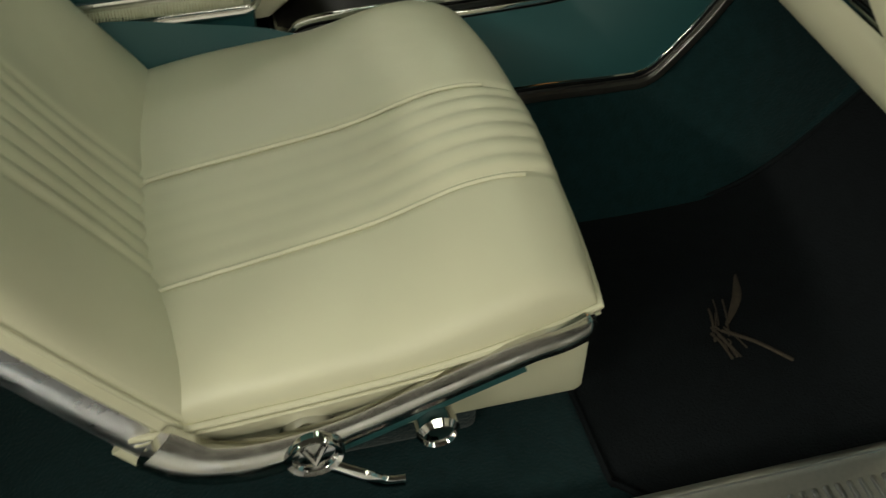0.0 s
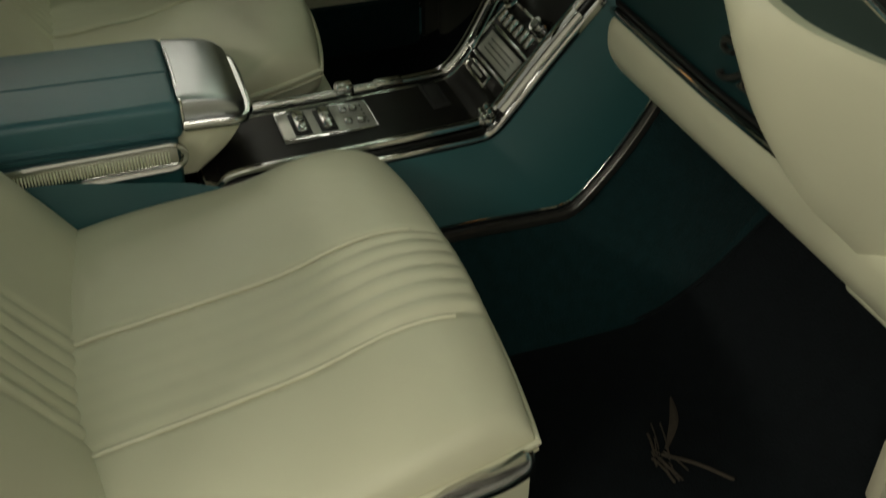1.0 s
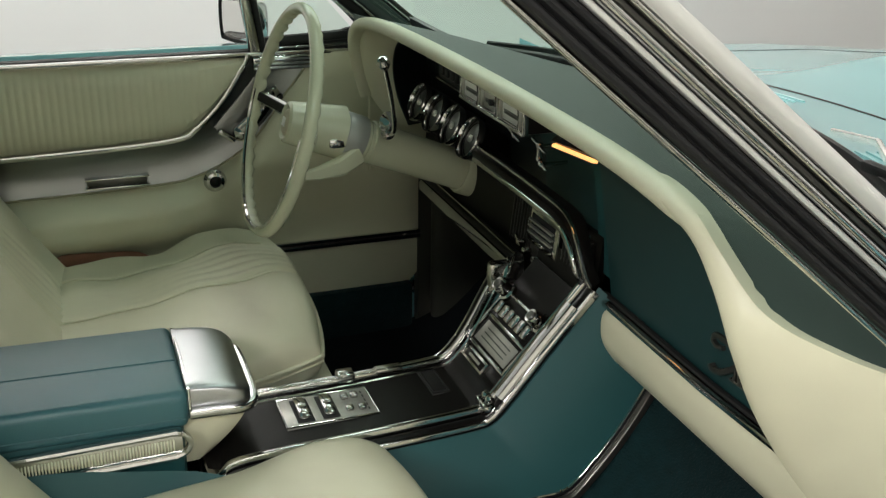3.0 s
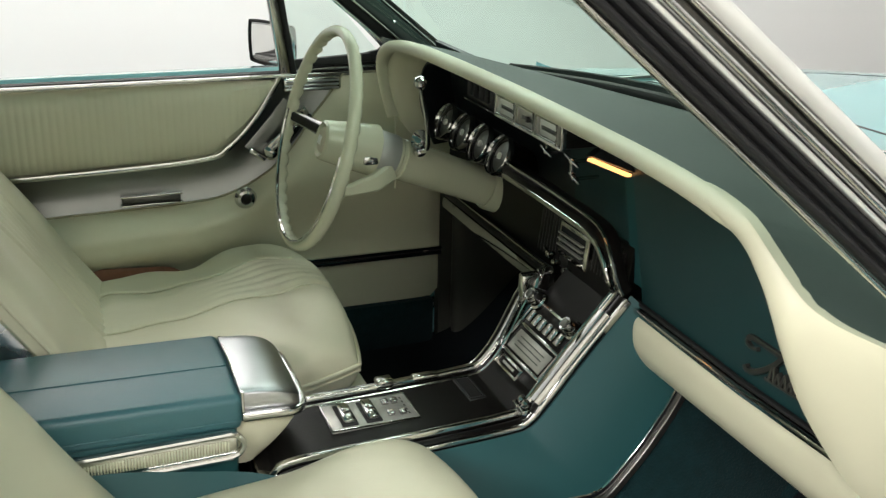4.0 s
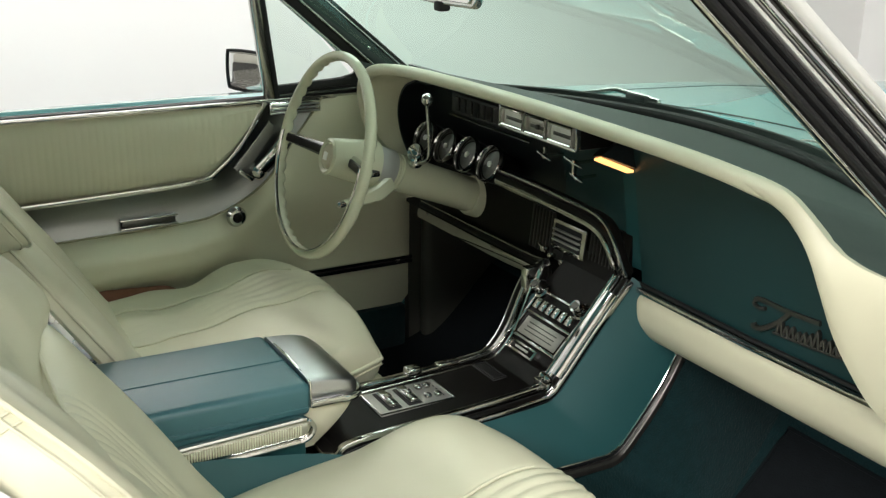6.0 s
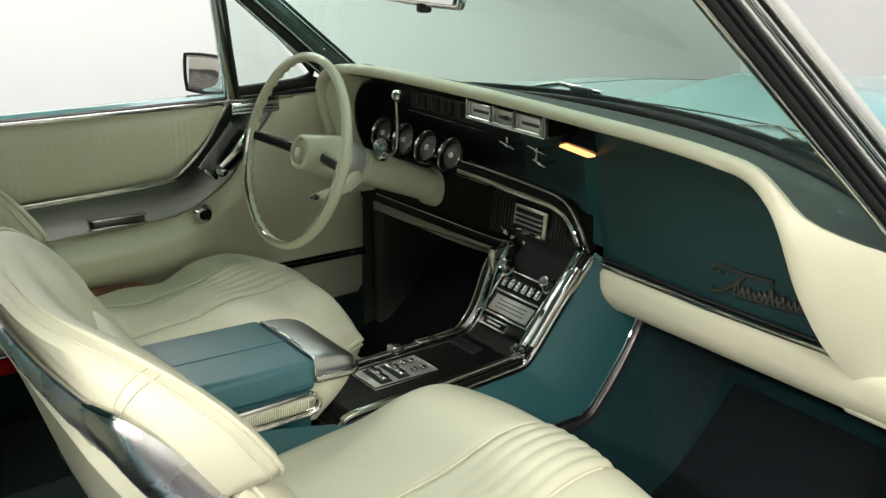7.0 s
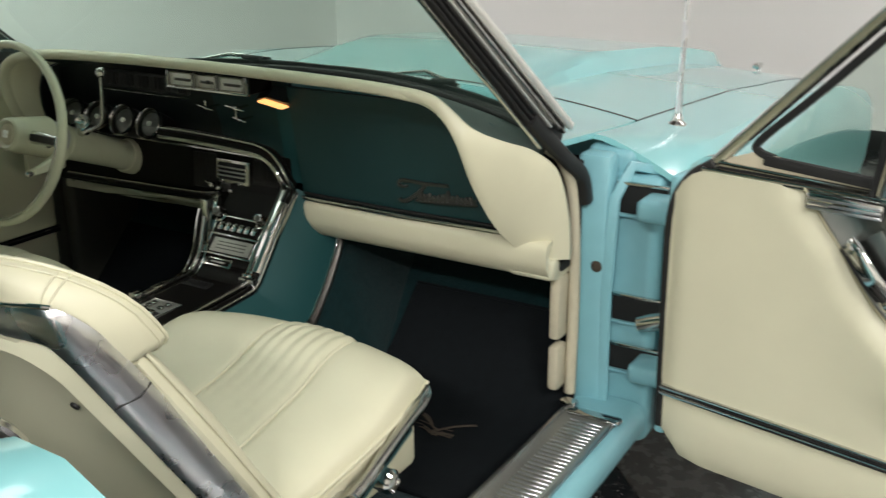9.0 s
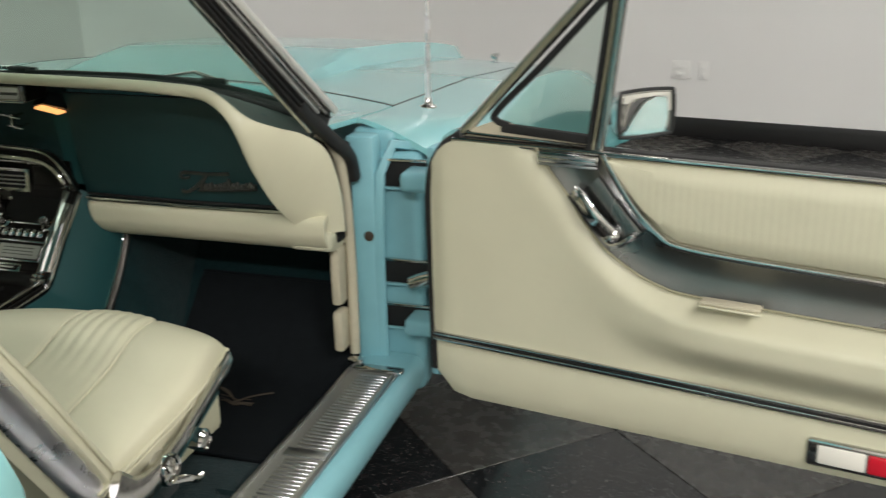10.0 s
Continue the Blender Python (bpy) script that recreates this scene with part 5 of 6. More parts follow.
part("ledge_rail", sweep([p + V((0.006 * smooth(0.05, 0.11, p.x), -0.010, 0.011 * smooth(0.125, 0.06, p.x))) for p in led], ring_section(0.003, 0.0035, 8, 3), (0, 1, 0)), CHROME, dash, "thin chrome line along the ledge")
part("ledge_rail_inner", sweep([p + V((-0.010 * smooth(0.05, 0.11, p.x), -0.016, -0.009 * smooth(0.125, 0.06, p.x))) for p in led], ring_section(0.004, 0.0055, 10, 3), (0, 1, 0)), CHROME, dash, "chrome rail along the dash ledge")
part("ledge_step", sweep([(-0.60, 0.682, 0.818), (0.0, 0.684, 0.811), (0.085, 0.686, 0.808)], ring_section(0.006, 0.004, 8, 3), (0, 1, 0)), CHROME_WORN, dash)
LOWRAIL = [(-0.63, 0.692, 0.682), (-0.45, 0.685, 0.688), (-0.25, 0.676, 0.696), (-0.13, 0.667, 0.704), (-0.095, 0.660, 0.712), (-0.078, 0.648, 0.716), (-0.066, 0.638, 0.706), (-0.062, 0.632, 0.694)]
lr = curve(LOWRAIL, 6)
part("lower_rail", sweep([p + V((-0.006 * smooth(-0.13, -0.08, p.x), -0.006, -0.020 * smooth(-0.062, -0.10, p.x))) for p in lr], ring_section(0.008, 0.012, 10, 3), (0, 1, 0)), CHROME, dash, "chrome rail along the lower dash edge")
part("lower_rail_black", sweep(lr, ring_section(0.010, 0.007, 10, 3), (0, 1, 0)), BLACK_GLOSS, dash)
part("lower_rail_line", sweep([p + V((0.003 * smooth(-0.13, -0.08, p.x), -0.004, 0.009)) for p in lr], ring_section(0.002, 0.0022, 8, 3), (0, 1, 0)), CHROME_WORN, dash)
# near-black block carries the shade under the driver side
part("under_panel", block((-0.64, 0.735, 0.655), (-0.09, 1.03, 0.685), 0.01), DARK, dash)
part("center_panel", slab([[V((x, y, z)) for x in (-0.065, 0.02, 0.108)] for y, z in ((0.688, 0.758), (0.676, 0.715), (0.645, 0.688), (0.615, 0.665))], (0, 0.008, -0.004)), BLACK_GLOSS, dash, "black panel between vent and radio")
# vent with fins and ribbed panels
vt = V((0, -0.995, 0.10)).normalized()


def face(x, z, d):
    """A point on the sloped centre face, d off it."""
    return V((x, low_y(z), z)) + vt * d


def facebox(x0, x1, z0, z1, d0, d1, bevel=0.002):
    m = axes(face((x0 + x1) / 2, (z0 + z1) / 2, 0), (1, 0, 0), vt, V((0, 0.10, 0.995)).normalized())
    w, h = (x1 - x0) / 2, (z1 - z0) / 2 * 1.03
    return block((-w, d0, -h), (w, d1, h), bevel, 2, m)


v = part("heater_vent", facebox(-0.106, -0.006, 0.736, 0.792, 0.002, 0.012, 0.003), CHROME_WORN, dash, "silver square heater vent")
part("vent_sill", facebox(-0.100, -0.012, 0.715, 0.734, 0.002, 0.009, 0.003), DARK_METAL, v)
# thin dark plate paints the shaded inside of the vent
part("vent_well", facebox(-0.098, -0.017, 0.746, 0.785, 0.0122, 0.0128, 0), DARK, v)
for k in range(3):
    z = 0.7555 + 0.0098 * k
    part("fin", facebox(-0.098, -0.017, z - 0.0014, z + 0.0014, 0.0125, 0.019, 0.001), GREY_PLATE, v)
for x, z in ((-0.112, 0.731), (-0.088, 0.724), (-0.052, 0.722)):
    part("vent_knob", lathe([(0.004, 0), (0.006, 0.006), (0.0055, 0.014), (0.002, 0.015)], along(face(x, z, 0.012), face(x, z, 0.1)), 14), CHROME, v)
part("vent_lever", sweep([face(-0.130, 0.736, 0.02), face(-0.100, 0.727, 0.024)], ring_section(0.003, 0.003, 8), (0, 0, 1)), CHROME, v)
rbm = facebox(-0.0022, 0.0022, 0.718, 0.798, 0.001, 0.008, 0.0012)
rib0 = None
for x0, x1 in ((-0.178, -0.116), (0.005, 0.082)):
    back_plate = part("ribbed_panel", facebox(x0 - 0.003, x1 + 0.003, 0.716, 0.800, -0.002, 0.002, 0.001), BLACK, dash, "black ribbed panel beside the vent")
    n = int((x1 - x0) / 0.0095)
    for k in range(n + 1):
        if rib0 is None:
            r = rib0 = part("rib", rbm, material("dark_rib", (0.035, 0.034, 0.032), 0.28, 0.5), back_plate)
        else:
            r = new("rib", rib0.data)
            r.parent = back_plate
        r.location = (x0 + (x1 - x0) * k / n, 0, 0)

# ---- steering wheel and column ----
wheel = thing("steering_wheel", "cream two-spoke steering wheel with chrome horn ring", "steering wheel", (-0.395, 0.36, 0.885))
wc, ax = V((-0.398, 0.345, 0.885)), V((0, -0.964, 0.266))
wx, wy = V((1, 0, 0)), V((0, 0.266, 0.964))
rr, rows = 0.1915, []
for k in range(144):
    a = 2 * math.pi * k / 144
    out_dir = wx * math.cos(a) + wy * math.sin(a)
    row = []
    for j in range(14):
        b = 2 * math.pi * j / 14
        r = 0.0102
        inward = max(0.0, -0.75 * math.cos(b) - 0.66 * math.sin(b))
        r += 0.0028 * inward * math.sin(a * 44)
        row.append(wc + out_dir * (rr + r * 0.85 * math.cos(b)) + ax * r * 1.1 * math.sin(b))
    rows.append(row)
rows.append(rows[0])
bm = grid(rows, True)
bmesh.ops.remove_doubles(bm, verts=bm.verts, dist=1e-6)
part("rim", bm, CREAM_PLASTIC, wheel, "cream rim with finger grips")
horn = [wc + (wx * math.cos(a) + wy * math.sin(a)) * 0.1855 + ax * 0.0095 for a in frange(radians(176), radians(364), 60)]
part("horn_ring", sweep(horn, ring_section(0.0035, 0.0032, 8), ax), CHROME, wheel, "chrome half horn ring")
hb = lathe([(0.004, -0.010), (0.020, -0.012), (0.0245, -0.018), (0.026, -0.012), (0.031, -0.009), (0.0355, -0.013), (0.040, -0.045), (0.047, -0.110)], along(wc, wc + ax), 32)
hub = part("hub", hb, CREAM_PLASTIC, wheel, "cream horn hub")
part("hub_cap", lathe([(0.0235, -0.0135), (0.020, -0.010), (0.008, -0.0085), (0.001, -0.0083)], along(wc, wc + ax), 24), FELT, hub, "dull hub emblem disc")
part("hub_mark", block((-0.008, -0.008, -0.010), (0.008, 0.008, -0.0065), 0.003, m=along(wc, wc + ax)), DIAL_LIGHT, hub)
for sg in (1, -1):
    sp = part("spoke", sweep([wc + wx * sg * 0.03 + ax * -0.052, wc + wx * sg * 0.11 + ax * -0.034, wc + wx * sg * 0.188 + ax * -0.006], ring_section(0.006, 0.013, 10, 3), ax, scales=[1.15, 1.0, 0.8]), CHROME, wheel, "chrome spoke with black inlay")
    part("spoke_inlay", sweep([wc + wx * sg * 0.04 + ax * -0.0425, wc + wx * sg * 0.11 + ax * -0.027, wc + wx * sg * 0.18 + ax * -0.001], ring_section(0.003, 0.0085, 8, 3), ax), BLACK_GLOSS, sp)
column = thing("steering_column", "cream steering column with chrome collar", "steering column", (-0.4, 0.55, 0.8))
c0, c1 = wc - ax * 0.10, V((-0.402, 0.735, 0.742))
cm = along(c0, c1)
ln = (c1 - c0).length
part("tube", lathe([(0.030, 0.0), (0.0385, 0.002), (0.0385, 0.055), (0.036, 0.058), (0.036, 0.064), (0.0385, 0.066), (0.0365, ln * 0.6), (0.036, ln)], cm, 32), CREAM_PLASTIC, column, "cream column tube")
part("collar", lathe([(0.0395, 0.012), (0.0408, 0.014), (0.0408, 0.048), (0.0395, 0.05)], cm, 32), material("pale_grey_collar", (0.38, 0.38, 0.36), 0.4, 0.2), column, "pale grey column collar")
part("boot", lathe([(0.040, ln * 0.80), (0.043, ln * 0.82), (0.043, ln * 0.995), (0.038, ln)], cm, 28), CREAM_PLASTIC, column)
part("turn_lever", sweep([(-0.37, 0.475, 0.822), (-0.355, 0.44, 0.808), (-0.35, 0.395, 0.800), (-0.352, 0.37, 0.797)], ring_section(0.010, 0.014, 10, 3), (1, 0, 0), scales=[1.3, 1.2, 0.75, 0.5]), CREAM_PLASTIC, column, "cream turn signal lever")
part("lever_tip", lathe([(0.006, 0), (0.007, 0.012), (0.004, 0.016)], along((-0.352, 0.372, 0.797), (-0.353, 0.33, 0.793)), 12), CHROME, column)
part("release", block((-0.375, 0.42, 0.840), (-0.352, 0.45, 0.858), 0.005), CHROME, column, "small chrome release latch")
part("ignition_ring", lathe([(0.014, 0), (0.019, 0.008), (0.0175, 0.013), (0.013, 0.010), (0.003, 0.004)], along((-0.352, 0.53, 0.878), (-0.33, 0.47, 0.905)), 24), CHROME, column, "chrome ignition bezel")
gl = part("gear_lever", tube(curve([(-0.345, 0.52, 0.862), (-0.30, 0.515, 0.875), (-0.268, 0.508, 0.895), (-0.245, 0.495, 0.95), (-0.218, 0.475, 1.008)], 6), 0.0042, 10), CHROME, column, "chrome gear lever")
part("lever_knob", lathe([(0.003, -0.012), (0.008, -0.008), (0.0110, 0.0), (0.008, 0.008), (0.002, 0.011)], along((-0.216, 0.474, 1.012), (-0.2, 0.46, 1.05)), 18), CHROME, gl)
part("lever_boot", lathe([(0.012, 0), (0.012, 0.02), (0.007, 0.026)], along((-0.36, 0.525, 0.858), (-0.33, 0.518, 0.868)), 14), CHROME, column)
# rear-view mirror below the header
rv = thing("rear_view_mirror", "chrome-backed interior rear-view mirror", "mirror", (0.03, 0.36, 1.22))
rm = axes((0.03, 0.36, 1.235), (1, 0, 0), (0, 0.1, 0.995), (0, -0.995, 0.1))
part("case", pillow(rm, 0.22, 0.06, 0.004, 0.018, 0.2, 20, 14, 8, 0.35), CHROME_WORN, rv)
part("glass", pillow(rm @ Matrix.Translation((0, 0, 0.003)), 0.205, 0.048, 0.003, 0.001, 0.2, 14, 10, 10, 0.3), MIRROR, rv)
part("stem", tube([(0.03, 0.375, 1.235), (0.03, 0.36, 1.28), (0.03, 0.29, 1.318)], 0.006), CHROME_WORN, rv)
part("tab", block((0.025, 0.35, 1.195), (0.045, 0.37, 1.21), 0.004), BLACK, rv)

# ---- centre console ----
con = thing("center_console", "teal console with chrome rails and black top", "console", (0.01, 0.2, 0.42))
RAIL = [(0.140, 0.528), (0.150, 0.548), (0.185, 0.562), (0.36, 0.567), (0.49, 0.573), (0.522, 0.580), (0.548, 0.606), (0.60, 0.670), (0.675, 0.757)]


def rail(x, dz=0.0, pts=RAIL):
    return curve([(x, y, z + dz) for y, z in pts], 6)


# top black deck following the rails
rows = [[V((x, a.y, a.z - 0.012 - (0.020 * smooth(0.535, 0.56, a.y)))) for x in (-0.045, -0.02, 0.03, 0.07, 0.108)] for a in rail(0)]
part("deck", sheet(rows, 0.01), BLACK_GLOSS, con, "black console deck")
for x, sg in ((0.113, 1), (-0.046, -1)):
    pts = RAIL if sg > 0 else RAIL[:-2] + [(0.585, 0.648), (0.622, 0.694)]
    bend = (lambda p: p) if sg > 0 else (lambda p: p - V((0.035 * smooth(0.54, 0.63, p.y), 0, 0)))
    part("rail", sweep([bend(p) for p in rail(x, 0.0, pts)], ring_section(0.0055, 0.0095, 12, 3)), CHROME, con, "chrome console rail")
    part("rail_lip", sweep([bend(p) for p in rail(x + sg * 0.014, -0.010, pts)], ring_section(0.010, 0.010, 12, 3)), BLACK_GLOSS, con)
    part("rail_edge", sweep([bend(p) for p in rail(x + sg * 0.024, -0.009, pts)], ring_section(0.0035, 0.0075, 10, 3)), CHROME, con)
    part("rail_inner", sweep([bend(p) for p in rail(x - sg * 0.014, -0.002, pts)][8:], ring_section(0.003, 0.004, 8, 3)), CHROME_WORN, con)
for x in (0.125, 0.104):
    part("rail_joint", block((x - 0.009, 0.512, 0.573), (x + 0.009, 0.53, 0.593), 0.004), CHROME, con)
part("rail_sleeve", sweep(rail(0.122, -0.003)[35:47], ring_section(0.013, 0.014, 12, 3)), CHROME, con, "wide chrome sleeve on the rail")
for y, z in ((0.53, 0.59), (0.672, 0.757)):
    for x in (0.104, 0.118):
        part("rail_screw", lathe([(0.006, 0), (0.006, 0.010), (0.002, 0.013)], along((x, y, z), (x, y - 0.05, z + 0.06)), 12), CHROME, con)
# sides
LOW = [(-0.13, 0.43), (-0.05, 0.44), (0.25, 0.462), (0.45, 0.468), (0.568, 0.466), (0.618, 0.470), (0.655, 0.505), (0.70, 0.562), (0.741, 0.632), (0.752, 0.69)]
HIGH = [(-0.13, 0.554), (-0.05, 0.553), (0.15, 0.553), (0.36, 0.557), (0.49, 0.562), (0.53, 0.575), (0.58, 0.632), (0.64, 0.705), (0.672, 0.738), (0.684, 0.752)]
for sg in (1, -1):
    hi, lo = (HIGH, LOW) if sg > 0 else (HIGH[:6] + [(0.572, 0.624), (0.612, 0.672)], LOW[:6] + [(0.645, 0.495), (0.665, 0.52)])
    hi = [(y, z + 0.038 * smooth(0.15, 0.09, y)) for y, z in hi]
    ends = (0.128, 0.188) if sg > 0 else (0.058, 0.15)
    rows = []
    for p, q in zip(curve([(0, y, z) for y, z in hi], 6), curve([(0, y, z) for y, z in lo], 6)):
        p.x = sg * (ends[0] - (0.022 * smooth(0.17, 0.10, p.y) if sg > 0 else 0))
        q.x = sg * (ends[1] - 0.045 * smooth(0.30, 0.0, q.y))
        rows.append([mixp(p, q, k) + V((sg * 0.010 * math.sin(math.pi * k), 0, 0)) for k in frange(0, 1, 9)])
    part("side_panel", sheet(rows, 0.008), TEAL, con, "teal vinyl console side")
    low = [r[-1] + V((sg * 0.004, 0, 0)) for r in rows[:-5]]
    part("kick_trim", sweep(low, ring_section(0.006, 0.006, 10, 3)), CHROME, con, "chrome moulding along the console foot")
    part("kick_trim_lower", sweep([p + V((sg * 0.006, 0.004, -0.013)) for p in low], ring_section(0.006, 0.007, 10, 3)), DARK_METAL, con)
    part("kick_groove", sweep([p + V((sg * 0.002, 0.002, -0.0065)) for p in low], ring_section(0.004, 0.004, 8, 3)), BLACK, con)
part("rail_end", sweep(curve([(0.127, 0.20, 0.551), (0.127, 0.165, 0.546), (0.116, 0.143, 0.541), (0.09, 0.136, 0.539), (0.04, 0.137, 0.539)], 6), ring_section(0.009, 0.011, 10, 3), (0, 0, 1)), CHROME, con, "rounded chrome rail end")
# switch plate
sp = part("switch_plate", block((-0.022, 0.247, 0.552), (0.057, 0.381, 0.5665), 0.0015), GREY_PLATE, con, "silver switch plate")
part("plate_edge", tube([(-0.022, 0.247, 0.5668), (0.057, 0.247, 0.5668), (0.057, 0.381, 0.5668), (-0.022, 0.381, 0.5668)], 0.0015, 6, loop=True), CHROME, sp)
for y in (0.268, 0.305):
    s = part("window_switch", block((-0.010, y, 0.5665), (0.046, y + 0.017, 0.576), 0.004), CHROME, sp, "chrome rocker switch")
    part("switch_well", block((-0.014, y - 0.004, 0.5666), (0.050, y + 0.021, 0.5685), 0.001), BLACK, s)
    part("switch_cap", block((0.012, y + 0.002, 0.575), (0.024, y + 0.015, 0.580), 0.002), CHROME, s)
for x, y in ((-0.006, 0.337), (0.028, 0.337), (-0.006, 0.352), (0.03, 0.355)):
    part("toggle", block((x, y, 0.5665), (x + 0.014, y + 0.012, 0.5735), 0.003), CHROME, sp)
for k in range(5):
    part("plate_mark", block((-0.012 + 0.012 * k, 0.370, 0.5664), (-0.006 + 0.012 * k, 0.372, 0.5669), 0), BLACK, sp)
# ash tray recess, cover and radio on the ramp
part("tray_slot", block((-0.032, 0.468, 0.5665), (0.042, 0.498, 0.5725), 0.003), BLACK, con, "small black tray lid")
part("slot_edge", tube([(-0.027, 0.472, 0.5728), (0.037, 0.472, 0.5728), (0.037, 0.494, 0.5728), (-0.027, 0.494, 0.5728)], 0.0014, 6, loop=True), DARK, con)
rdir, rnorm = V((0, 0.69, 0.724)), V((0, -0.724, 0.69))


def ramp(x0, x1, a0, a1, d0, d1, bevel=0.002):
    m = axes((0.012, 0.545, 0.585), (0.93, 0, 0), rdir, rnorm)
    return block((x0, a0, d0), (x1, a1, d1), bevel, 2, m)


def ramp_at(x, a, d):
    return V((0.012, 0.545, 0.585)) + V((x * 0.93, 0, 0)) + rdir * a + rnorm * d


part("cover_plate", ramp(-0.045, 0.035, 0.003, 0.023, -0.002, 0.0085, 0.001), CHROME_WORN, con)
part("cover_label", ramp(-0.039, 0.029, 0.007, 0.019, 0.007, 0.0095, 0.0005), BLACK_GLOSS, con)
part("cover_bar", ramp(-0.026, 0.016, 0.011, 0.015, 0.0095, 0.010, 0), GREY_PLATE, con)
rad = part("radio", ramp(-0.058, 0.086, 0.030, 0.125, -0.01, 0.010, 0.005), BLACK_GLOSS, con, "chrome-framed car radio with push buttons")
for a in (0.030, 0.078, 0.123):
    part("bezel_bar", ramp(-0.060, 0.088, a - 0.003, a + 0.003, 0.008, 0.015, 0.002), CHROME, rad)
for x in (-0.060, 0.086):
    part("bezel_side", ramp(x - 0.004, x + 0.004, 0.027, 0.126, 0.006, 0.015, 0.002), CHROME, rad)
part("radio_dial", ramp(-0.046, 0.074, 0.036, 0.070, 0.010, 0.0115, 0.001), GREY_PLATE, rad, "pale radio dial")
for a in (0.044, 0.052, 0.060):
    part("dial_bar", ramp(-0.03, 0.058, a, a + 0.0022, 0.0115, 0.0122, 0), DIAL, rad)
for k in range(6):
    x = -0.046 + 0.0205 * k
    part("push_button", ramp(x, x + 0.0155, 0.086, 0.108, 0.008, 0.020, 0.003), CHROME, rad)
for x, a in ((-0.056, 0.122), (0.074, 0.122)):
    kb = part("radio_knob", lathe([(0.016, 0.0), (0.016, 0.008), (0.0125, 0.010), (0.0120, 0.026), (0.0105, 0.030), (0.004, 0.029)], along(ramp_at(x, a, 0.008), ramp_at(x, a, 0.1)), 24), CHROME, rad, "chrome radio knob")
    part("knob_face", lathe([(0.0070, 0.0295), (0.0070, 0.0315), (0.001, 0.032)], along(ramp_at(x, a, 0.008), ramp_at(x, a, 0.1)), 18), DIAL, kb)
part("radio_bracket", block((-0.085, 0.60, 0.655), (-0.065, 0.66, 0.72), 0.006), CHROME_WORN, con)
# small chrome pieces on the far rail
part("rail_clip", block((-0.060, 0.345, 0.566), (-0.036, 0.372, 0.584), 0.004), CHROME, con)
part("rail_catch", block((-0.058, 0.405, 0.57), (-0.040, 0.45, 0.58), 0.004), CHROME_WORN, con)
# rear foot of the deck under the armrest
part("deck_end", block((-0.045, 0.125, 0.50), (0.105, 0.17, 0.551), 0.015), BLACK_GLOSS, con)

# ---- armrest box ----
arm = thing("console_armrest", "teal padded armrest with a brushed chrome nose", "armrest", (0.015, -0.1, 0.60))
m = axes((-0.010, -0.155, 0.652), (1, 0, 0), (0, 1, -0.02), (0, 0.02, 1))
bm = block((-0.104, -0.105, -0.030), (0.107, 0.268, 0.023), 0.012, 4, m)
lid = part("lid", bm, ARM_TEAL, arm, "teal vinyl armrest lid")
part("lid_seam", tube([m @ V((0.010, y, 0.0232)) for y in frange(-0.095, 0.262, 16)], 0.0014, 6), ARM_TEAL, lid)
part("lid_welt", tube([m @ V((0.1073, y, -0.014)) for y in frange(-0.10, 0.262, 16)], 0.0012, 6), ARM_TEAL, lid)
# rounded metal nose
rows = []
for y in (0.112, 0.125, 0.14, 0.155, 0.166, 0.176, 0.184, 0.190, 0.194, 0.1965):
    k = (y - 0.112) / 0.0845
    w = 0.0945 if y < 0.176 else 0.0735 + 0.021 * math.sqrt(max(0.0, 1 - ((y - 0.176) / 0.021) ** 2))
    zt = 0.672 - 0.006 * k - 0.018 * k ** 4
    mid, h = (zt + 0.630) / 2, (zt - 0.630) / 2
    rows.append([V((-0.008 + a, y, mid + b)) for a, b in ring_section(w, h, 32, 9)])
bm = grid(rows, True)
bm.verts.ensure_lookup_table()
bm.faces.new(bm.verts[:32])
bm.faces.new(bm.verts[-32:])
part("nose_top", bm, BRUSHED, arm, "brushed metal armrest nose")
part("nose_edge", sweep(curve([(0.089, 0.114, 0.634), (0.089, 0.15, 0.633), (0.088, 0.178, 0.631), (0.080, 0.194, 0.630), (0.062, 0.201, 0.630), (0.03, 0.203, 0.630), (-0.008, 0.2035, 0.630), (-0.05, 0.203, 0.630), (-0.084, 0.198, 0.631), (-0.100, 0.178, 0.632)], 5), ring_section(0.007, 0.007, 10, 2.5), (0, 0, 1)), CHROME, arm, "chrome lip")
part("nose_seam", sweep([(0.089, 0.1145, 0.628), (0.086, 0.1145, 0.668), (-0.008, 0.1145, 0.6735), (-0.100, 0.1145, 0.668)], ring_section(0.0025, 0.002, 6), (0, 1, 0)), CHROME, arm)
rows = []
for k in frange(0, 1, 9):
    z = 0.631 - 0.078 * k
    y1 = 0.200 - 0.066 * k ** 1.6
    w = 0.093 - 0.012 * k
    rows.append([V((-0.008 + a * w, 0.098 + (y1 - 0.098) * b, z)) for a, b in ((1, 0), (1.01, 0.4), (0.99, 0.7), (0.90, 0.92), (0.6, 1.0), (0, 1.02), (-0.6, 1.0), (-0.9, 0.92), (-0.99, 0.7), (-1, 0))])
bm = grid(rows, True)
bm.verts.ensure_lookup_table()
bm.faces.new(bm.verts[:10])
bm.faces.new(bm.verts[-10:])
part("nose_body", bm, CREAM_SHELL, arm, "cream armrest nose underside")
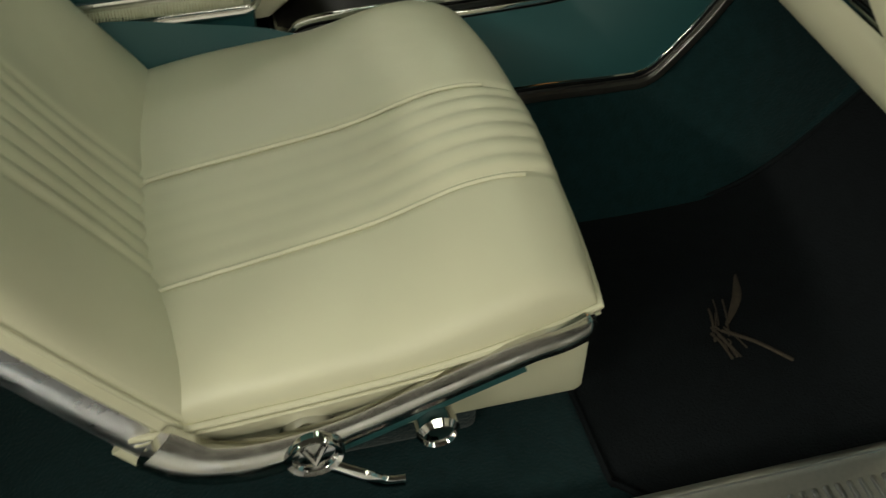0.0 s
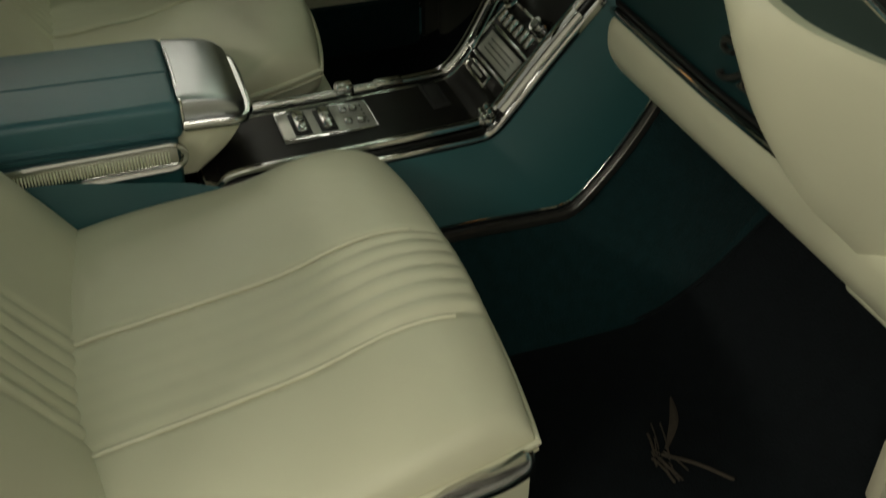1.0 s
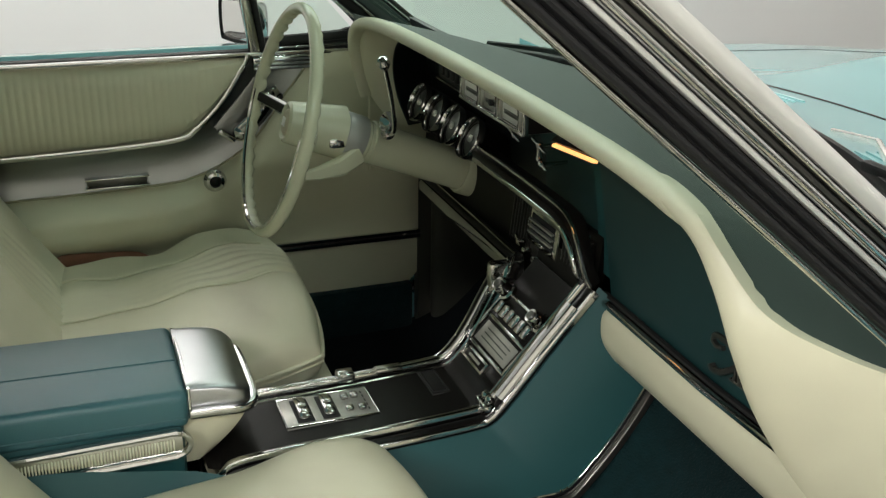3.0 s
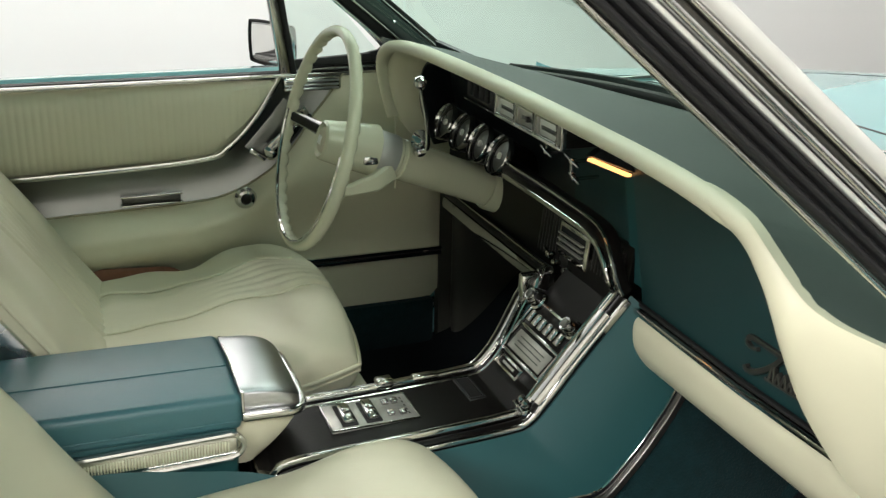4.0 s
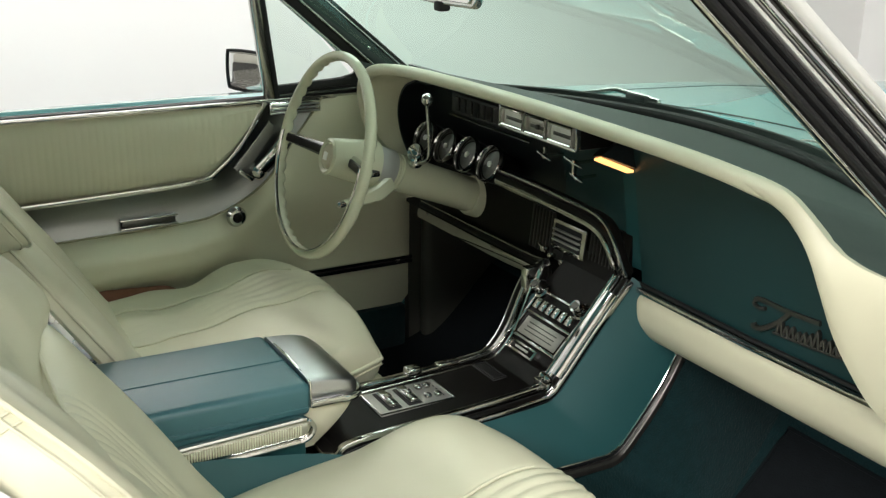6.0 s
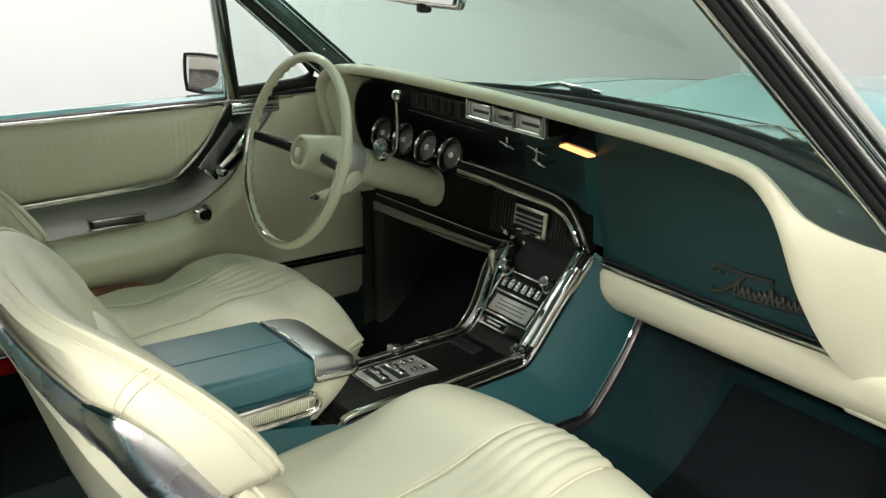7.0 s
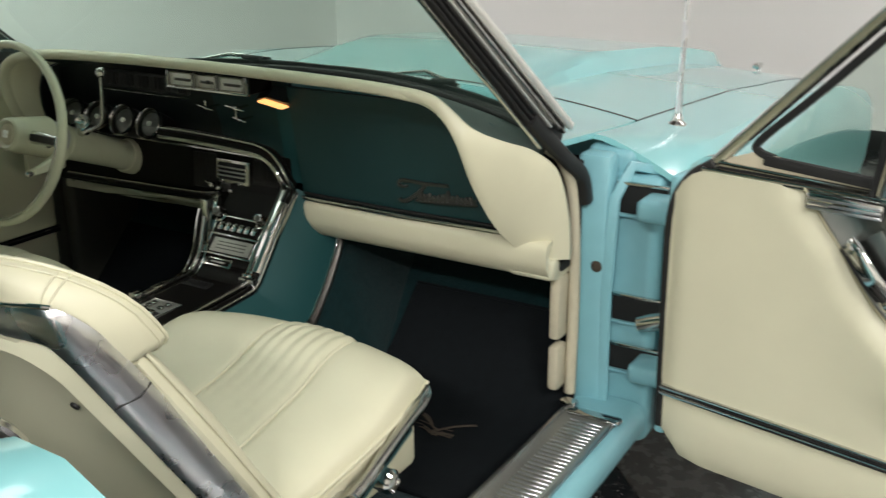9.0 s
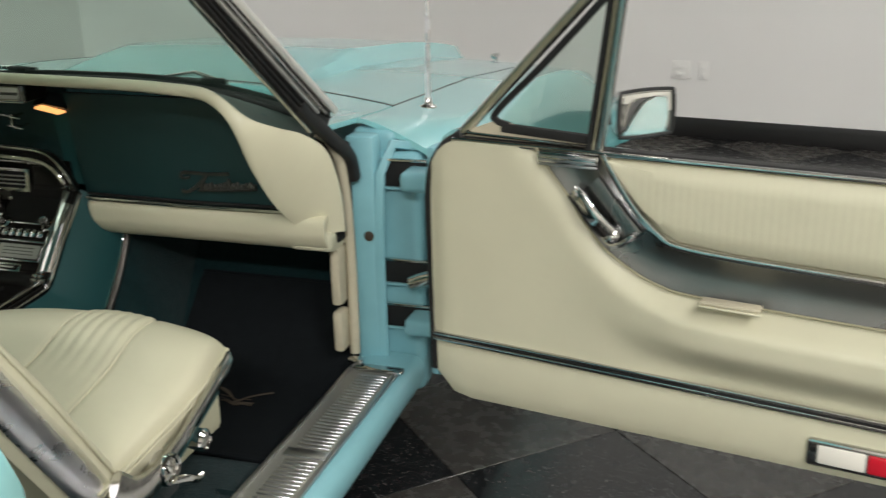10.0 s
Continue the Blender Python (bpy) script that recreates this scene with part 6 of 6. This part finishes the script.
# ribbed band on the side
for sg, x in ((1, 0.103), (-1, -0.108)):
    bd = part("side_band", sweep(curve([(x, -0.26, 0.599), (x, -0.1, 0.601), (x, 0.100, 0.604)], 6), ring_section(0.006, 0.017, 12, 3)), CHROME_WORN, arm, "ribbed chrome side band")
    part("band_edge", sweep(curve([(x + sg * 0.004, -0.26, 0.616), (x + sg * 0.004, 0.06, 0.6212), (x + sg * 0.004, 0.088, 0.6218), (x + sg * 0.004, 0.103, 0.617), (x + sg * 0.004, 0.110, 0.604), (x + sg * 0.004, 0.103, 0.591), (x + sg * 0.004, 0.088, 0.5862), (x + sg * 0.004, 0.06, 0.5855), (x + sg * 0.004, -0.26, 0.580)], 6), ring_section(0.006, 0.004, 8, 3)), CHROME, bd)
    if sg > 0:
        rb = block((x + 0.0045, -0.0012, 0.5885), (x + 0.0080, 0.0012, 0.6060), 0.001, 1)
        first = part("band_rib", rb, CREAM_PLASTIC, bd)
        for k in range(84):
            o = first if k == 0 else new("band_rib", first.data)
            o.parent = bd
            o.location = (0, -0.235 + 0.0039 * k, 0.0015 + 0.0055 * k / 84)
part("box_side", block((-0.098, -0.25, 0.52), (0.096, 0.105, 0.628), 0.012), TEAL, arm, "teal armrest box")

# ---- small things ----
dm = thing("driver_floor_mat", "black floor mat in the driver footwell", "floor mat", (-0.45, 0.5, 0.296))
part("mat", sheet([[V((x, p.y, p.z + 0.003)) for x in frange(-0.74, -0.24, 10)] for p in curve([(0, 0.1, 0.290), (0, 0.3, 0.288), (0, 0.62, 0.288), (0, 0.72, 0.298), (0, 0.80, 0.345), (0, 0.93, 0.475)], 6)], -0.005), MAT_RUBBER, dm)
part("heel_pad", block((-0.42, 0.5, 0.292), (-0.2, 0.70, 0.296), 0.002), BLACK, dm)
fm = thing("floor_mat", "dark worn rubber floor mat in the passenger footwell", "floor mat", (0.47, 0.5, 0.296))
rows = []
for p in curve([(0, 0.392, 0.289), (0, 0.42, 0.288), (0, 0.62, 0.288), (0, 0.72, 0.298), (0, 0.80, 0.345), (0, 0.93, 0.475)], 6):
    w = 0.008 * math.sin(p.y * 9)
    cut = 0.03 * smooth(0.43, 0.392, p.y)
    rows.append([V((x, p.y, p.z + 0.003)) for x in frange(0.280 + w + cut, 0.735 - cut, 16)])
part("mat", sheet(rows, -0.005), MAT_RUBBER, fm)
edge = [r[0] + V((0, 0, 0.003)) for r in rows] + [r[-1] + V((0, 0, 0.003)) for r in reversed(rows)]
part("binding", tube(edge, 0.004, 6, loop=True), MAT_RUBBER, fm)
sc = thing("dry_scrap", "dry brown fibrous scrap lying on the floor mat", "debris", (0.50, 0.62, 0.292))
random.seed(4)
part("stalk", sweep(curve([(0.437, 0.675, 0.2945), (0.480, 0.655, 0.298), (0.520, 0.622, 0.2945)], 5), ring_section(0.006, 0.002, 6), (0, 1, 0), scales=[0.2 + 0.8 * math.sin(math.pi * k / 10) for k in range(11)]), BROWN, sc)
for k in range(16):
    a = random.uniform(0.3, 2.9)
    b = V((0.528 + random.uniform(-0.014, 0.014), 0.61 + random.uniform(-0.014, 0.014), 0.2945))
    d = V((math.cos(a), -math.sin(a) * 0.5 + 0.5, 0)) * random.uniform(0.015, 0.07)
    part("fibre", tube(curve([b, b + d * 0.5 + V((0, 0, 0.003)), b + d + V((random.uniform(-0.008, 0.008), 0, 0))], 3), random.uniform(0.0008, 0.0018), 5), BROWN, sc)
part("stalk", sweep(curve([(0.525, 0.612, 0.2945), (0.555, 0.645, 0.297), (0.592, 0.678, 0.2945)], 5), ring_section(0.003, 0.002, 6), (0, 1, 0)), BROWN, sc)
# seat belt behind the passenger seat
sb = thing("seat_belt", "white seat belt webbing with chrome buckle", "seat belt", (0.74, -0.54, 0.9))
part("webbing", sweep(curve([(0.745, -0.66, 0.89), (0.742, -0.58, 0.90), (0.738, -0.545, 0.91), (0.735, -0.52, 0.912), (0.73, -0.515, 0.895), (0.725, -0.53, 0.86), (0.72, -0.6, 0.7)], 5), ring_section(0.019, 0.004, 10, 3), (1, 0, 0)), BELT, sb)
part("buckle", block((0.722, -0.565, 0.895), (0.760, -0.52, 0.925), 0.006), CHROME, sb)
# made-up red-brown strip, standing for a reddish glow beside the driver seat
red_strip = thing("seat_belt", "red-brown strip standing for a reddish glow beside the driver seat", "seat belt", (-0.70, 0.0, 0.5))
part("webbing", sweep(curve([(-0.700, -0.06, 0.50), (-0.702, -0.035, 0.543), (-0.703, 0.0, 0.546), (-0.704, 0.05, 0.542), (-0.706, 0.11, 0.534), (-0.71, 0.14, 0.50)], 6), ring_section(0.004, 0.020, 10, 3), (1, 0, 0)), material("red_glow_strip", (0.22, 0.095, 0.055), 0.7, vary=0.3, scale=60, grain=0.4, grain_scale=500), red_strip)
# paper tag hanging under the radio
tg = thing("paper_tag", "small pale paper tag hanging under the dash", "tag", (-0.115, 0.645, 0.66))
part("card", block((-0.122, 0.638, 0.625), (-0.120, 0.668, 0.675), 0.0005), material("tag_paper", (0.5, 0.5, 0.46), 0.8, vary=0.1), tg)
part("tag_bar", block((-0.1198, 0.643, 0.652), (-0.1194, 0.663, 0.655), 0), DIAL, tg)
part("string", tube([(-0.121, 0.653, 0.675), (-0.115, 0.66, 0.69)], 0.0008, 5), BLACK, tg)
# pedals
for x, y, z, w, h in ((-0.34, 0.90, 0.46, 0.10, 0.07), (-0.22, 0.92, 0.40, 0.06, 0.13)):
    pd = thing("pedal", "black rubber foot pedal", "pedal", (x, y, z), "foot pedals")
    pm = axes((x, y, z), (1, 0, 0), (0, 0.55, 0.83), (0, -0.83, 0.55))
    part("pad", block((-w / 2, -h / 2, 0), (w / 2, h / 2, 0.014), 0.005, 2, pm), BLACK, pd)
    part("pedal_arm", tube([pm @ V((0, 0, 0)), pm @ V((0, 0.1, -0.05)), V((x, 1.03, z + 0.2))], 0.008), BLACK, pd)

# ---- floor tiles ----
SIDE, TURN = 0.487, radians(43.7)
tx, ty = V((math.cos(TURN), math.sin(TURN), 0)), V((-math.sin(TURN), math.cos(TURN), 0))
tile_mesh = []
for mat in (TILE_GREY, TILE_BLACK):
    bm = block((0.0015, 0.0015, -0.01), (SIDE - 0.0015, SIDE - 0.0015, 0.0), 0.0008, 1)
    me = bpy.data.meshes.new("tile")
    bm.to_mesh(me)
    bm.free()
    me.materials.append(mat)
    tile_mesh.append(me)
corner = V((0.963, 0.906, 0))
rest = []
for i in range(-24, 24):
    for j in range(-24, 24):
        p = corner + tx * SIDE * i + ty * SIDE * j
        if not (-3.1 < p.x < 6.1 and -6.0 < p.y < 5.8):
            continue
        if not (-2.6 < p.y < 5.4 and (p.x > 0.2 or p.y > 2.6)):
            rest.append((p, (i + j) % 2))
        else:
            o = new("tile", tile_mesh[(i + j) % 2])
            o.matrix_world = Matrix.Translation(p) @ Matrix.Rotation(TURN, 4, "Z")
            o.parent = floor
# tiles under the car and behind it
verts, faces, mats = [], [], []
for p, shade in rest:
    n = len(verts)
    for z in (-0.01, 0.0):
        for a, b in ((0.0015, 0.0015), (SIDE - 0.0015, 0.0015), (SIDE - 0.0015, SIDE - 0.0015), (0.0015, SIDE - 0.0015)):
            verts.append(p + tx * a + ty * b + V((0, 0, z)))
    for f in ((4, 5, 6, 7), (0, 1, 5, 4), (1, 2, 6, 5), (2, 3, 7, 6), (3, 0, 4, 7)):
        faces.append([n + k for k in f])
        mats.append(shade)
me = bpy.data.meshes.new("tile_field")
me.from_pydata(verts, [], faces)
me.materials.append(TILE_GREY)
me.materials.append(TILE_BLACK)
me.polygons.foreach_set("material_index", mats)
field = tagged(new("tile_field", me), kind="stuff")
field.parent = floor
